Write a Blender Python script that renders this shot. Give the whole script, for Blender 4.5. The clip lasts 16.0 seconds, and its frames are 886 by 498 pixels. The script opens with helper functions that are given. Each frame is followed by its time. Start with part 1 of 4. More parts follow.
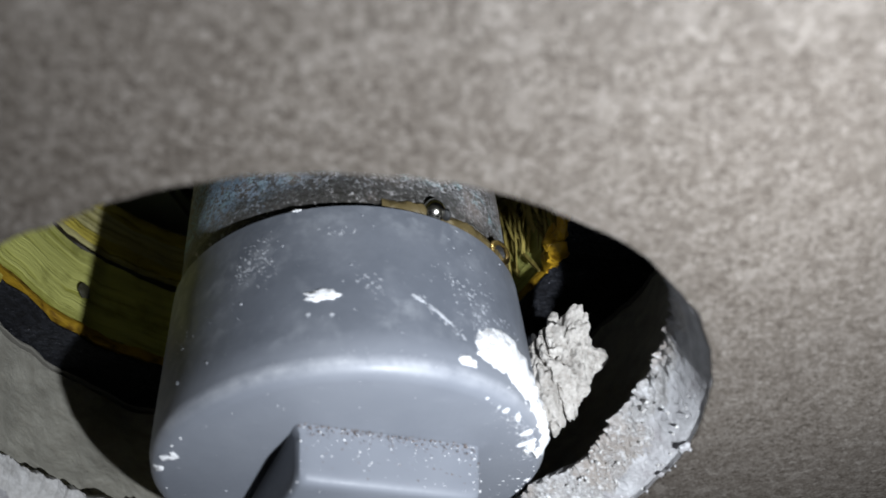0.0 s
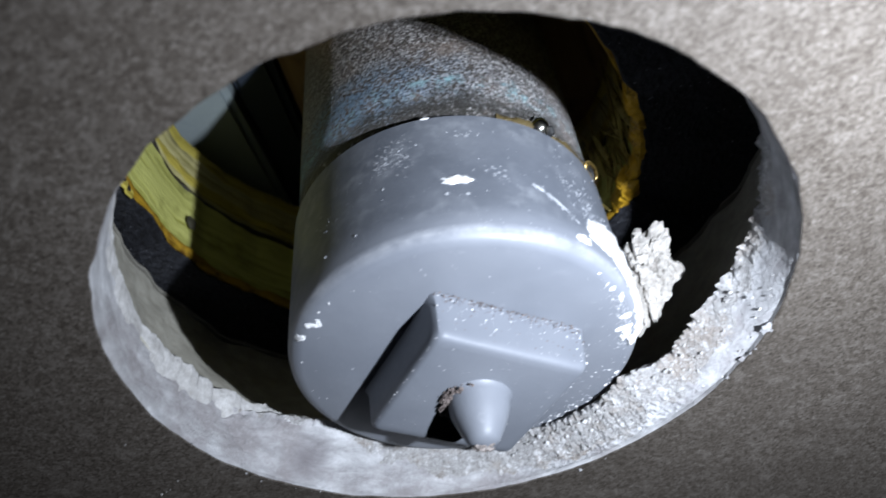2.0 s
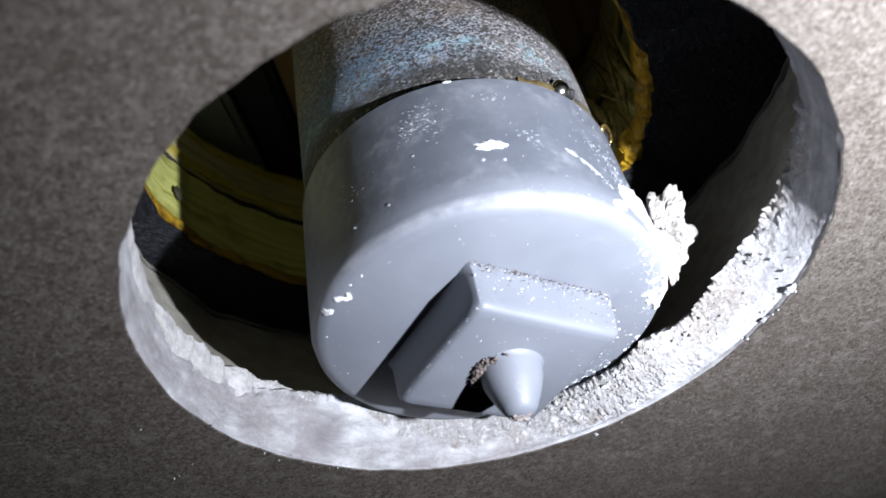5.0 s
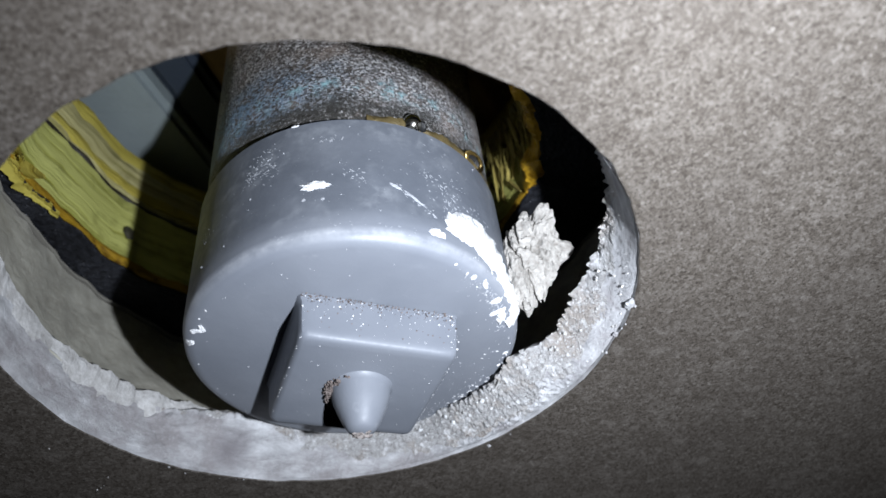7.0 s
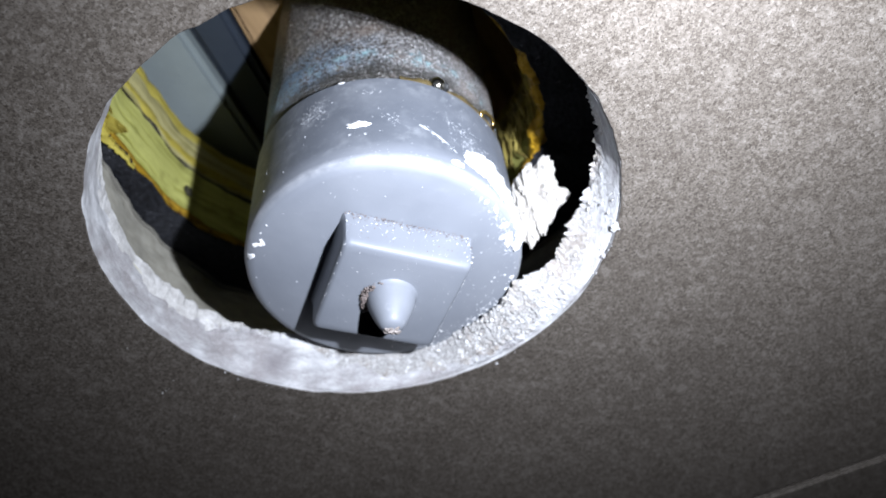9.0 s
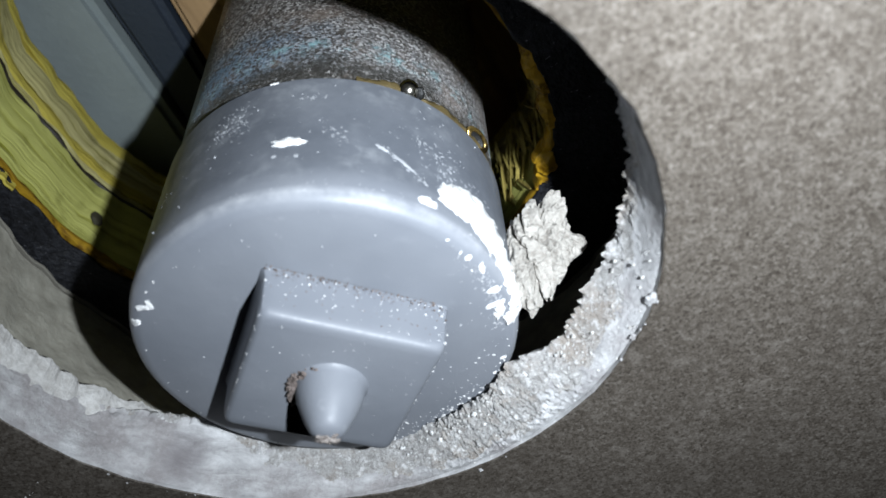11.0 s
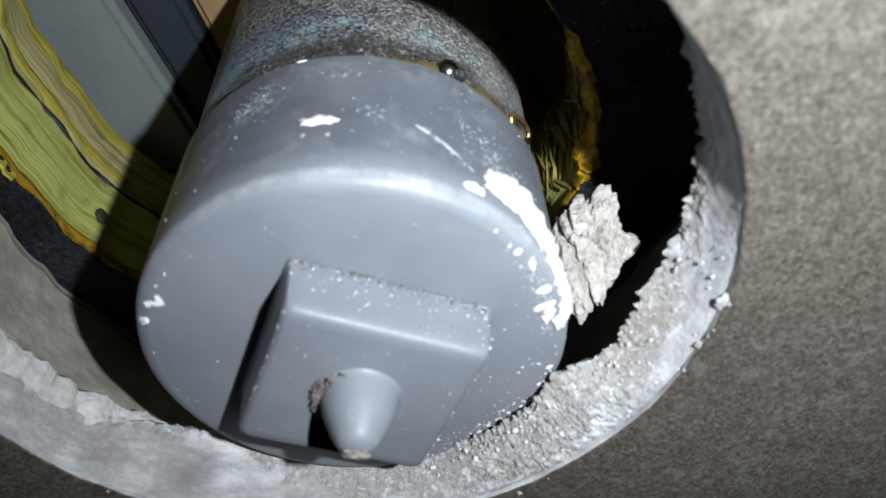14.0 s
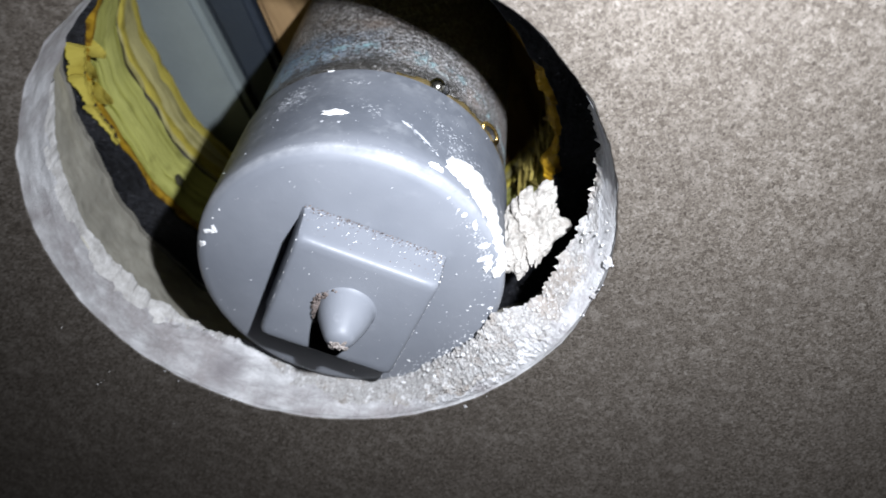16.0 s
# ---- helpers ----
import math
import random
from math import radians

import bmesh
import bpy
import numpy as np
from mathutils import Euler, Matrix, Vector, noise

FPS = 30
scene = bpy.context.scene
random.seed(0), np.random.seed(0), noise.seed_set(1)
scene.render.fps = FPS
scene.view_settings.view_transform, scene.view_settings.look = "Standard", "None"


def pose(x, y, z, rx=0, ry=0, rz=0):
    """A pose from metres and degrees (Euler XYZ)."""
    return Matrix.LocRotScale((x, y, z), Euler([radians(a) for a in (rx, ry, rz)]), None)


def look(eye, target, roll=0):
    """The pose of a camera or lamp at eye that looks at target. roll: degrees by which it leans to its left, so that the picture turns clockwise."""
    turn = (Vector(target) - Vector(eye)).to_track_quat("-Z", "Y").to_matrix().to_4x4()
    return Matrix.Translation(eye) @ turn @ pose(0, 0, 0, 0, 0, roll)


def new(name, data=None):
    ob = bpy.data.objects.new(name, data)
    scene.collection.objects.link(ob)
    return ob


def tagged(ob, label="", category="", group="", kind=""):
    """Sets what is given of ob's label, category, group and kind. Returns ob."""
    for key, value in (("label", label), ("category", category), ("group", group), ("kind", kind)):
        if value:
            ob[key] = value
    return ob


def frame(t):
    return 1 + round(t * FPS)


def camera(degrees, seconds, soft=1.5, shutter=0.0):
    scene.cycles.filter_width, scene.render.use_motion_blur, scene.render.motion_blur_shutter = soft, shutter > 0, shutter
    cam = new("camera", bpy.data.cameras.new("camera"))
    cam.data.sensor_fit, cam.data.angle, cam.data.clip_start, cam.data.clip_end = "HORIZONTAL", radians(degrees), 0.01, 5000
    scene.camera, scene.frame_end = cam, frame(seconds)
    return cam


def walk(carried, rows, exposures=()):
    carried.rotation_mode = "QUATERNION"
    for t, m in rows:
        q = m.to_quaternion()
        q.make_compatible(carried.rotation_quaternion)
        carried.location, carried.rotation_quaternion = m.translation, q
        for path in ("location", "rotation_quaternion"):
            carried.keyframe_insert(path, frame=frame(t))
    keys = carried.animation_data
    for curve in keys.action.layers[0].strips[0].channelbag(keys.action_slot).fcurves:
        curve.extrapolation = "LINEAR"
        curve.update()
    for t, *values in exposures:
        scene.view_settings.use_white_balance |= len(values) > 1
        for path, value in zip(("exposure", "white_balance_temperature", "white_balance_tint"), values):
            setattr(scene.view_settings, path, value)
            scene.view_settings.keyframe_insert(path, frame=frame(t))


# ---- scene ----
cam = camera(56.04, 16.0, soft=1.5, shutter=0.3)
PATH = [
    (0, 0.04481, -0.04492, 0.49158, 39.99, 24.78, -6.55),
    (0.5, 0.04969, -0.05543, 0.48748, 43.49, 25.07, -5.22),
    (1, 0.05011, -0.06376, 0.48512, 46.56, 24.94, -4.19),
    (1.5, 0.04769, -0.06529, 0.48688, 47.06, 25.21, -4.19),
    (2, 0.02544, -0.06667, 0.49515, 43.91, 23.15, -6.46),
    (2.5, 0.00851, -0.06576, 0.48856, 44.00, 19.32, -8.84),
    (3, -0.00800, -0.07141, 0.48881, 45.24, 15.75, -11.62),
    (5.5, 0.03009, -0.05925, 0.49937, 37.87, 24.08, -10.06),
    (6, 0.04984, -0.05764, 0.49399, 37.32, 28.94, -7.57),
    (6.5, 0.05400, -0.06445, 0.49243, 39.98, 29.66, -7.17),
    (7, 0.05170, -0.07025, 0.48982, 41.41, 29.27, -6.60),
    (7.5, 0.05287, -0.07589, 0.48964, 42.66, 29.25, -6.08),
    (8, 0.05020, -0.09564, 0.49542, 44.27, 29.11, -5.48),
    (8.5, 0.05012, -0.10357, 0.49669, 45.23, 29.53, -4.50),
    (9, 0.04938, -0.10043, 0.49490, 45.38, 28.98, -5.33),
    (9.5, 0.05407, -0.08993, 0.49062, 45.45, 29.02, -4.88),
    (12, 0.03917, -0.05947, 0.46546, 48.31, 27.80, -3.18),
    (12.5, 0.03810, -0.05852, 0.46544, 48.58, 27.73, -3.20),
    (13, 0.03731, -0.05994, 0.46638, 48.95, 27.52, -3.12),
    (13.5, 0.03703, -0.05958, 0.46467, 49.52, 27.83, -3.03),
    (14, 0.03764, -0.06027, 0.46573, 49.15, 27.67, -2.83),
    (14.5, 0.03806, -0.06081, 0.46634, 49.28, 27.63, -2.74),
    (15, 0.04099, -0.06382, 0.47048, 48.63, 28.04, -2.51),
    (15.5, 0.05137, -0.07917, 0.46853, 51.69, 28.94, -0.40),
    (16, 0.05577, -0.09274, 0.47345, 54.18, 26.25, 4.48),
]
cam.data.dof.use_dof, cam.data.dof.focus_distance, cam.data.dof.aperture_fstop = True, 0.118, 26.0
walk(cam, [(t, pose(x, y, z, rx, ry, rz)) for t, x, y, z, rx, ry, rz in PATH],
     [(0.0, -0.1, 6500, 12), (0.5, -0.32, 6450, 11), (1.0, -0.42, 6350, 10), (1.5, -0.18, 6250, 11), (2.0, 0.40, 6150, 13), (2.5, 0.9, 6300, 15), (3.0, 1.05, 6200, 13), (5.5, 0.65, 6350, 17), (6.0, 0.02, 6320, 15), (7.0, 0.15, 6280, 13), (7.5, 0.26, 6250, 13), (8.0, 0.58, 6220, 15), (8.5, 0.82, 6200, 17), (9.0, 0.85, 6250, 15), (9.5, 0.65, 6320, 14), (12.0, 0.15, 6450, 7), (14.5, 0.16, 6550, 9), (15.5, 0.17, 6550, 16), (16.0, 0.48, 6550, 14)])

# ---- light: the small white LED beside the lens; a dim room round it ----
HEIGHT = 0.41
FRAME = Matrix.Translation((0, 0, HEIGHT)) @ Matrix.Rotation(radians(29.3), 4, "Y")   # the pipe's own axes in the wall
AXIS = Vector((0.0085, 1.0, 0.0375)).normalized()           # the way the pipe runs into the wall
BASE = Vector((0.00041, 0.0, -0.00137))                      # where its axis crosses the face of the wall

world = bpy.data.worlds.new("dim_room")
scene.world = world
world.use_nodes = True
world.node_tree.nodes["Background"].inputs[0].default_value = (0.5, 0.6, 0.8, 1)
world.node_tree.nodes["Background"].inputs[1].default_value = 0.0001
lamp = new("phone_light", bpy.data.lights.new("phone_light", "AREA"))
lamp.data.shape, lamp.data.size, lamp.data.energy, lamp.data.color = "DISK", 0.004, 0.215, (0.858, 0.928, 1.0)
lamp.data.spread = radians(125)
lamp.matrix_world = look(FRAME @ Vector((0.0385, -0.071, 0.086)), FRAME @ Vector((0.039, 0.0, 0.050)))


# ---- materials ----
def material(name, rough=0.6, metal=0.0, spec=0.5):
    m = bpy.data.materials.new(name)
    m.use_nodes = True
    b = m.node_tree.nodes["Principled BSDF"]
    b.inputs["Roughness"].default_value = rough
    b.inputs["Metallic"].default_value = metal
    b.inputs["Specular IOR Level"].default_value = spec
    return m, m.node_tree, b


def mapped(nt, scale=(1, 1, 1), where="Object"):
    tc, mp = nt.nodes.new("ShaderNodeTexCoord"), nt.nodes.new("ShaderNodeMapping")
    mp.inputs["Scale"].default_value = scale
    nt.links.new(tc.outputs[where], mp.inputs[0])
    return mp.outputs[0]


def noise_tex(nt, vec, scale, detail=4.0, rough=0.55, distort=0.0):
    n = nt.nodes.new("ShaderNodeTexNoise")
    n.inputs["Scale"].default_value, n.inputs["Detail"].default_value = scale, detail
    n.inputs["Roughness"].default_value, n.inputs["Distortion"].default_value = rough, distort
    nt.links.new(vec, n.inputs["Vector"])
    return n.outputs["Fac"]


def cells(nt, vec, scale):
    """A chance value for each grain of a granular surface."""
    n = nt.nodes.new("ShaderNodeTexVoronoi")
    n.inputs["Scale"].default_value = scale
    nt.links.new(vec, n.inputs["Vector"])
    sep = nt.nodes.new("ShaderNodeSeparateColor")
    nt.links.new(n.outputs["Color"], sep.inputs[0])
    return sep.outputs[0]


def ramp(nt, fac, stops):
    r = nt.nodes.new("ShaderNodeValToRGB")
    e = r.color_ramp.elements
    while len(e) < len(stops):
        e.new(0.5)
    for k, (p, c) in zip(e, stops):
        k.position = p
        k.color = (*c, 1) if isinstance(c, tuple) else (c, c, c, 1)
    nt.links.new(fac, r.inputs[0])
    return r.outputs[0]


def mix(nt, fac, a, b, mode="MIX"):
    m = nt.nodes.new("ShaderNodeMix")
    m.data_type, m.blend_type = "RGBA", mode
    for sock, v in ((m.inputs[0], fac), (m.inputs[6], a), (m.inputs[7], b)):
        if isinstance(v, bpy.types.NodeSocket):
            nt.links.new(v, sock)
        elif isinstance(v, tuple):
            sock.default_value = (*v, 1)
        else:
            sock.default_value = v
    return m.outputs[2]


def maths(nt, op, a, b=0.0, clamp=False):
    m = nt.nodes.new("ShaderNodeMath")
    m.operation, m.use_clamp = op, clamp
    for sock, v in ((m.inputs[0], a), (m.inputs[1], b)):
        if isinstance(v, bpy.types.NodeSocket):
            nt.links.new(v, sock)
        else:
            sock.default_value = v
    return m.outputs[0]


def along_pipe(nt, vec):
    """The distance along the pipe from the object's own origin."""
    n = nt.nodes.new("ShaderNodeVectorMath")
    n.operation = "DOT_PRODUCT"
    n.inputs[1].default_value = FRAME.to_3x3() @ AXIS
    nt.links.new(vec, n.inputs[0])
    return n.outputs["Value"]


def bump(nt, b, height, distance=0.0003, strength=1.0):
    n = nt.nodes.new("ShaderNodeBump")
    n.inputs["Distance"].default_value, n.inputs["Strength"].default_value = distance, strength
    nt.links.new(height, n.inputs["Height"])
    nt.links.new(n.outputs[0], b.inputs["Normal"])


def colour(nt, b, c):
    nt.links.new(c, b.inputs["Base Color"])


def stained(nt, c, rough_noise):
    """A purplish rust stain, a few millimetres across, on the cut edge."""
    g, d = nt.nodes.new("ShaderNodeNewGeometry"), nt.nodes.new("ShaderNodeVectorMath")
    d.operation = "DISTANCE"
    d.inputs[1].default_value = FRAME @ Vector((-0.0031 + 0.0385 * math.cos(radians(-118)), 0.0032, 0.0122 + 0.0385 * math.sin(radians(-118))))
    nt.links.new(g.outputs["Position"], d.inputs[0])
    near = maths(nt, "ADD", maths(nt, "MULTIPLY", d.outputs["Value"], 95.0), maths(nt, "MULTIPLY", rough_noise, 0.7))
    return mix(nt, ramp(nt, near, [(0.42, 0.75), (0.78, 0.0)]), c, (0.105, 0.088, 0.094))


def tile_glaze():
    m, nt, b = material("brown_grey_porcelain", 0.5, spec=0.25)
    v = mapped(nt)
    fine, mid, broad = noise_tex(nt, v, 1900, 6, 0.75), noise_tex(nt, v, 800, 5, 0.75), noise_tex(nt, v, 60, 4)
    grain = maths(nt, "ADD", maths(nt, "MULTIPLY", cells(nt, v, 2100), 0.20), maths(nt, "MULTIPLY", cells(nt, v, 4200), 0.20))
    grain = maths(nt, "ADD", grain, maths(nt, "ADD", maths(nt, "MULTIPLY", fine, 0.35), maths(nt, "MULTIPLY", mid, 0.25)))
    c = ramp(nt, grain, [(0.28, (0.026, 0.021, 0.016)), (0.48, (0.074, 0.063, 0.052)), (0.62, (0.112, 0.099, 0.085)), (0.78, (0.200, 0.182, 0.162))])
    c = mix(nt, ramp(nt, broad, [(0.35, 0.0), (0.75, 0.35)]), c, (0.050, 0.042, 0.035))
    c = mix(nt, ramp(nt, noise_tex(nt, v, 380, 4, 0.7), [(0.52, 0.0), (0.70, 0.40)]), c, (0.165, 0.148, 0.130))
    c = mix(nt, ramp(nt, noise_tex(nt, v, 2600, 3, 0.6), [(0.34, 0.85), (0.43, 0.0)]), c, (0.016, 0.012, 0.010))
    colour(nt, b, c)
    bump(nt, b, fine, 0.00005, 0.2)
    return m


def tile_body():
    m, nt, b = material("cut_tile_body", 0.55, spec=0.45)
    v = mapped(nt)
    n1, n2, n3 = noise_tex(nt, mapped(nt, (170, 520, 170)), 1.0, 7, 0.7, 0.5), noise_tex(nt, v, 110, 5, 0.65), noise_tex(nt, v, 1300, 6, 0.75)
    c = ramp(nt, n1, [(0.34, (0.28, 0.275, 0.278)), (0.52, (0.44, 0.438, 0.442)), (0.68, (0.62, 0.62, 0.625))])
    c = mix(nt, ramp(nt, n2, [(0.44, 0.0), (0.62, 0.7)]), c, (0.21, 0.186, 0.184))
    c = mix(nt, ramp(nt, n3, [(0.50, 0.0), (0.68, 0.5)]), c, (0.44, 0.44, 0.44))
    c = stained(nt, c, n2)
    colour(nt, b, c)
    bump(nt, b, maths(nt, "ADD", n3, maths(nt, "MULTIPLY", n1, 0.5)), 0.0004, 0.7)
    return m


def chalky(name, lo, hi, scale=500, depth=0.0008, rough=0.9):
    m, nt, b = material(name, rough, spec=0.2)
    v = mapped(nt)
    n1, n2 = noise_tex(nt, v, scale, 6, 0.65), noise_tex(nt, v, scale / 6, 4, 0.6)
    c = ramp(nt, n1, [(0.3, lo), (0.65, hi)])
    c = mix(nt, ramp(nt, n2, [(0.4, 0.0), (0.75, 0.5)]), c, tuple(0.7 * a for a in lo))
    colour(nt, b, c)
    bump(nt, b, n1, depth, 0.9)
    return m


def crumbly(name):
    """Grey-white mortar with brown dirt, dark pores and a few pale cells painted as glints."""
    m, nt, b = material(name, 0.5, spec=0.5)
    v = mapped(nt)
    n1, n2, n3 = noise_tex(nt, v, 1500, 8, 0.85), noise_tex(nt, v, 120, 5, 0.7), cells(nt, v, 3000)
    n4 = noise_tex(nt, v, 520, 6, 0.75)
    c = ramp(nt, n1, [(0.36, (0.24, 0.226, 0.214)), (0.5, (0.38, 0.37, 0.36)), (0.64, (0.52, 0.515, 0.51))])
    c = mix(nt, ramp(nt, n2, [(0.48, 0.0), (0.62, 0.6)]), c, (0.34, 0.285, 0.235))
    c = mix(nt, ramp(nt, n4, [(0.54, 0.0), (0.64, 0.8)]), c, (0.74, 0.74, 0.74))
    c = mix(nt, ramp(nt, n4, [(0.34, 0.5), (0.40, 0.0)]), c, (0.10, 0.09, 0.083))
    # Rare pale cells put the glints into the colour.
    c = mix(nt, ramp(nt, n3, [(0.93, 0.0), (0.97, 0.7)]), c, (0.62, 0.62, 0.62))
    c = stained(nt, c, n2)
    colour(nt, b, c)
    bump(nt, b, maths(nt, "ADD", maths(nt, "ADD", n1, n4), maths(nt, "MULTIPLY", n3, 0.2)), 0.0005, 0.8)
    return m


def grey_plastic():
    m, nt, b = material("scuffed_grey_plastic", 0.38, spec=0.45)
    v = mapped(nt)
    soft, scuff, fleck = noise_tex(nt, v, 60, 3), noise_tex(nt, v, 330, 5, 0.7), noise_tex(nt, v, 900, 3, 0.6)
    rubs = maths(nt, "MULTIPLY", ramp(nt, noise_tex(nt, v, 420, 4, 0.6, 0.3), [(0.46, 0.0), (0.68, 1.0)]), ramp(nt, noise_tex(nt, v, 110, 4, 0.65), [(0.42, 0.0), (0.66, 1.0)]))
    side_shade = ramp(nt, noise_tex(nt, v, 130, 5, 0.65), [(0.3, 0.55), (0.7, 0.25)])
    c = ramp(nt, soft, [(0.3, (0.160, 0.172, 0.196)), (0.7, (0.200, 0.212, 0.236))])
    c = mix(nt, maths(nt, "MULTIPLY", ramp(nt, scuff, [(0.60, 0.0), (0.74, 0.25)]), ramp(nt, soft, [(0.42, 0.0), (0.6, 1.0)])), c, (0.40, 0.41, 0.43))
    c = mix(nt, ramp(nt, fleck, [(0.76, 0.0), (0.81, 0.4)]), c, (0.55, 0.55, 0.56))
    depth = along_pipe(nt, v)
    cap_side = ramp(nt, maths(nt, "ADD", maths(nt, "MULTIPLY", depth, 40.0), maths(nt, "MULTIPLY", soft, 0.1)), [(0.0, 0.0), (0.16, 0.0), (0.26, 1.0)])
    # Cap's side darkened in its colour: mottled tone plus painted shade.
    c = mix(nt, maths(nt, "MULTIPLY", side_shade, cap_side), c, (0.050, 0.058, 0.072))
    c = mix(nt, maths(nt, "MULTIPLY", maths(nt, "MULTIPLY", rubs, 0.55), cap_side), c, (0.30, 0.315, 0.335))
    # Pale band on the shoulder: edge wear with its highlight painted in.
    shoulder_light = ramp(nt, maths(nt, "MULTIPLY", maths(nt, "ABSOLUTE", maths(nt, "SUBTRACT", depth, 0.0013)), 800.0), [(0.0, 1.0), (0.8, 0.0)])
    c = mix(nt, maths(nt, "MULTIPLY", shoulder_light, ramp(nt, scuff, [(0.35, 0.15), (0.65, 0.7)])), c, (0.40, 0.41, 0.43))
    colour(nt, b, c)
    nt.links.new(ramp(nt, scuff, [(0.3, 0.38), (0.7, 0.58)]), b.inputs["Roughness"])
    bump(nt, b, scuff, 0.00012, 0.5)
    return m


def old_bronze():
    """Dull brownish bronze, black behind the cap, with a blue-green bloom."""
    m, nt, b = material("weathered_bronze", 0.36, 0.1, 0.65)
    v = mapped(nt)
    blotch, mid = noise_tex(nt, v, 150, 5, 0.7, 0.4), noise_tex(nt, v, 1250, 6, 0.8)
    grit = maths(nt, "ADD", maths(nt, "MULTIPLY", cells(nt, v, 3200), 0.5), maths(nt, "MULTIPLY", noise_tex(nt, v, 1600, 6, 0.8), 0.5))
    c = ramp(nt, grit, [(0.30, (0.035, 0.030, 0.026)), (0.5, (0.145, 0.132, 0.122)), (0.74, (0.60, 0.58, 0.56))])
    c = mix(nt, ramp(nt, mid, [(0.47, 0.0), (0.62, 0.75)]), c, (0.11, 0.09, 0.078))
    c = mix(nt, ramp(nt, blotch, [(0.5, 0.0), (0.70, 0.55)]), c, (0.26, 0.20, 0.16))
    sep = nt.nodes.new("ShaderNodeSeparateXYZ")
    nt.links.new(v, sep.inputs[0])
    wav = maths(nt, "MULTIPLY_ADD", blotch, 0.012)
    nt.nodes[-1].inputs[2].default_value = -0.006
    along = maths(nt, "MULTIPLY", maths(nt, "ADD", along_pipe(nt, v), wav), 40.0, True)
    side = ramp(nt, maths(nt, "MULTIPLY_ADD", sep.outputs[0], -16.0, True), [(0.2, 0.1), (0.6, 1.0)])
    nt.nodes[-2].inputs[2].default_value = 0.45
    band = ramp(nt, along, [(0.06, 0.0), (0.16, 1.0), (0.48, 1.0), (0.72, 0.0)])
    patch = ramp(nt, maths(nt, "ADD", maths(nt, "MULTIPLY", noise_tex(nt, v, 420, 6, 0.8), 0.55), maths(nt, "MULTIPLY", grit, 0.45)), [(0.45, 0.0), (0.54, 0.85)])
    c = mix(nt, maths(nt, "MULTIPLY", maths(nt, "MULTIPLY", band, side), patch), c, (0.13, 0.27, 0.42))
    crest = ramp(nt, along, [(0.22, 0.0), (0.32, 1.0), (0.42, 0.0)])
    bloom = ramp(nt, noise_tex(nt, v, 340, 6, 0.75), [(0.50, 0.0), (0.60, 0.9)])
    c = mix(nt, maths(nt, "MULTIPLY", crest, bloom), c, (0.30, 0.52, 0.56))
    # Near-black band just behind the cap, broken up by noise.
    black_band = ramp(nt, along, [(0.04, 1.0), (0.17, 0.9), (0.28, 0.0)])
    c = mix(nt, maths(nt, "MULTIPLY", black_band, ramp(nt, mid, [(0.40, 0.35), (0.5, 1.0)])), c, (0.028, 0.026, 0.022))
    colour(nt, b, c)
    bump(nt, b, maths(nt, "ADD", grit, mid), 0.00045, 1.0)
    return m


def brass():
    m, nt, b = material("dirty_brass", 0.26, 0.85)
    v = mapped(nt)
    n = noise_tex(nt, v, 500, 4, 0.6)
    colour(nt, b, ramp(nt, n, [(0.38, (0.05, 0.035, 0.015)), (0.52, (0.34, 0.23, 0.07)), (0.68, (0.85, 0.62, 0.26))]))
    bump(nt, b, n, 0.0003)
    return m


def solder():
    m, nt, b = material("shiny_solder", 0.16, 1.0)
    n = noise_tex(nt, mapped(nt), 300, 2)
    colour(nt, b, ramp(nt, n, [(0.3, (0.7, 0.66, 0.55)), (0.7, (0.9, 0.88, 0.82))]))
    return m


def veneer(name, dark, light, along=(90, 900, 900)):
    m, nt, b = material(name, 0.72, spec=0.2)
    v = mapped(nt, along)
    n1, n2 = noise_tex(nt, v, 1.0, 5, 0.6, 0.6), noise_tex(nt, mapped(nt), 160, 4, 0.6)
    c = ramp(nt, n1, [(0.34, dark), (0.44, tuple(0.35 * p + 0.65 * q for p, q in zip(dark, light))), (0.62, light)])
    c = mix(nt, ramp(nt, n2, [(0.55, 0.0), (0.75, 0.6)]), c, tuple(0.45 * a for a in dark))
    colour(nt, b, c)
    bump(nt, b, n1, 0.0005)
    return m


def black_felt():
    m, nt, b = material("black_bitumen_felt", 0.55, spec=0.18)
    v = mapped(nt)
    n1, n2 = noise_tex(nt, v, 900, 4, 0.65), noise_tex(nt, v, 1300, 2, 0.5)
    c = ramp(nt, n1, [(0.35, (0.005, 0.005, 0.006)), (0.7, (0.017, 0.018, 0.022))])
    c = mix(nt, ramp(nt, n2, [(0.70, 0.0), (0.77, 0.7)]), c, (0.24, 0.24, 0.27))
    colour(nt, b, c)
    bump(nt, b, n1, 0.0006)
    return m


def painted(name, base, rough=0.6, scale=30):
    m, nt, b = material(name, rough)
    v = mapped(nt)
    n = noise_tex(nt, v, scale, 5, 0.6)
    colour(nt, b, ramp(nt, n, [(0.3, tuple(0.82 * a for a in base)), (0.7, base)]))
    bump(nt, b, noise_tex(nt, v, scale * 12, 3), 0.0003, 0.4)
    return m


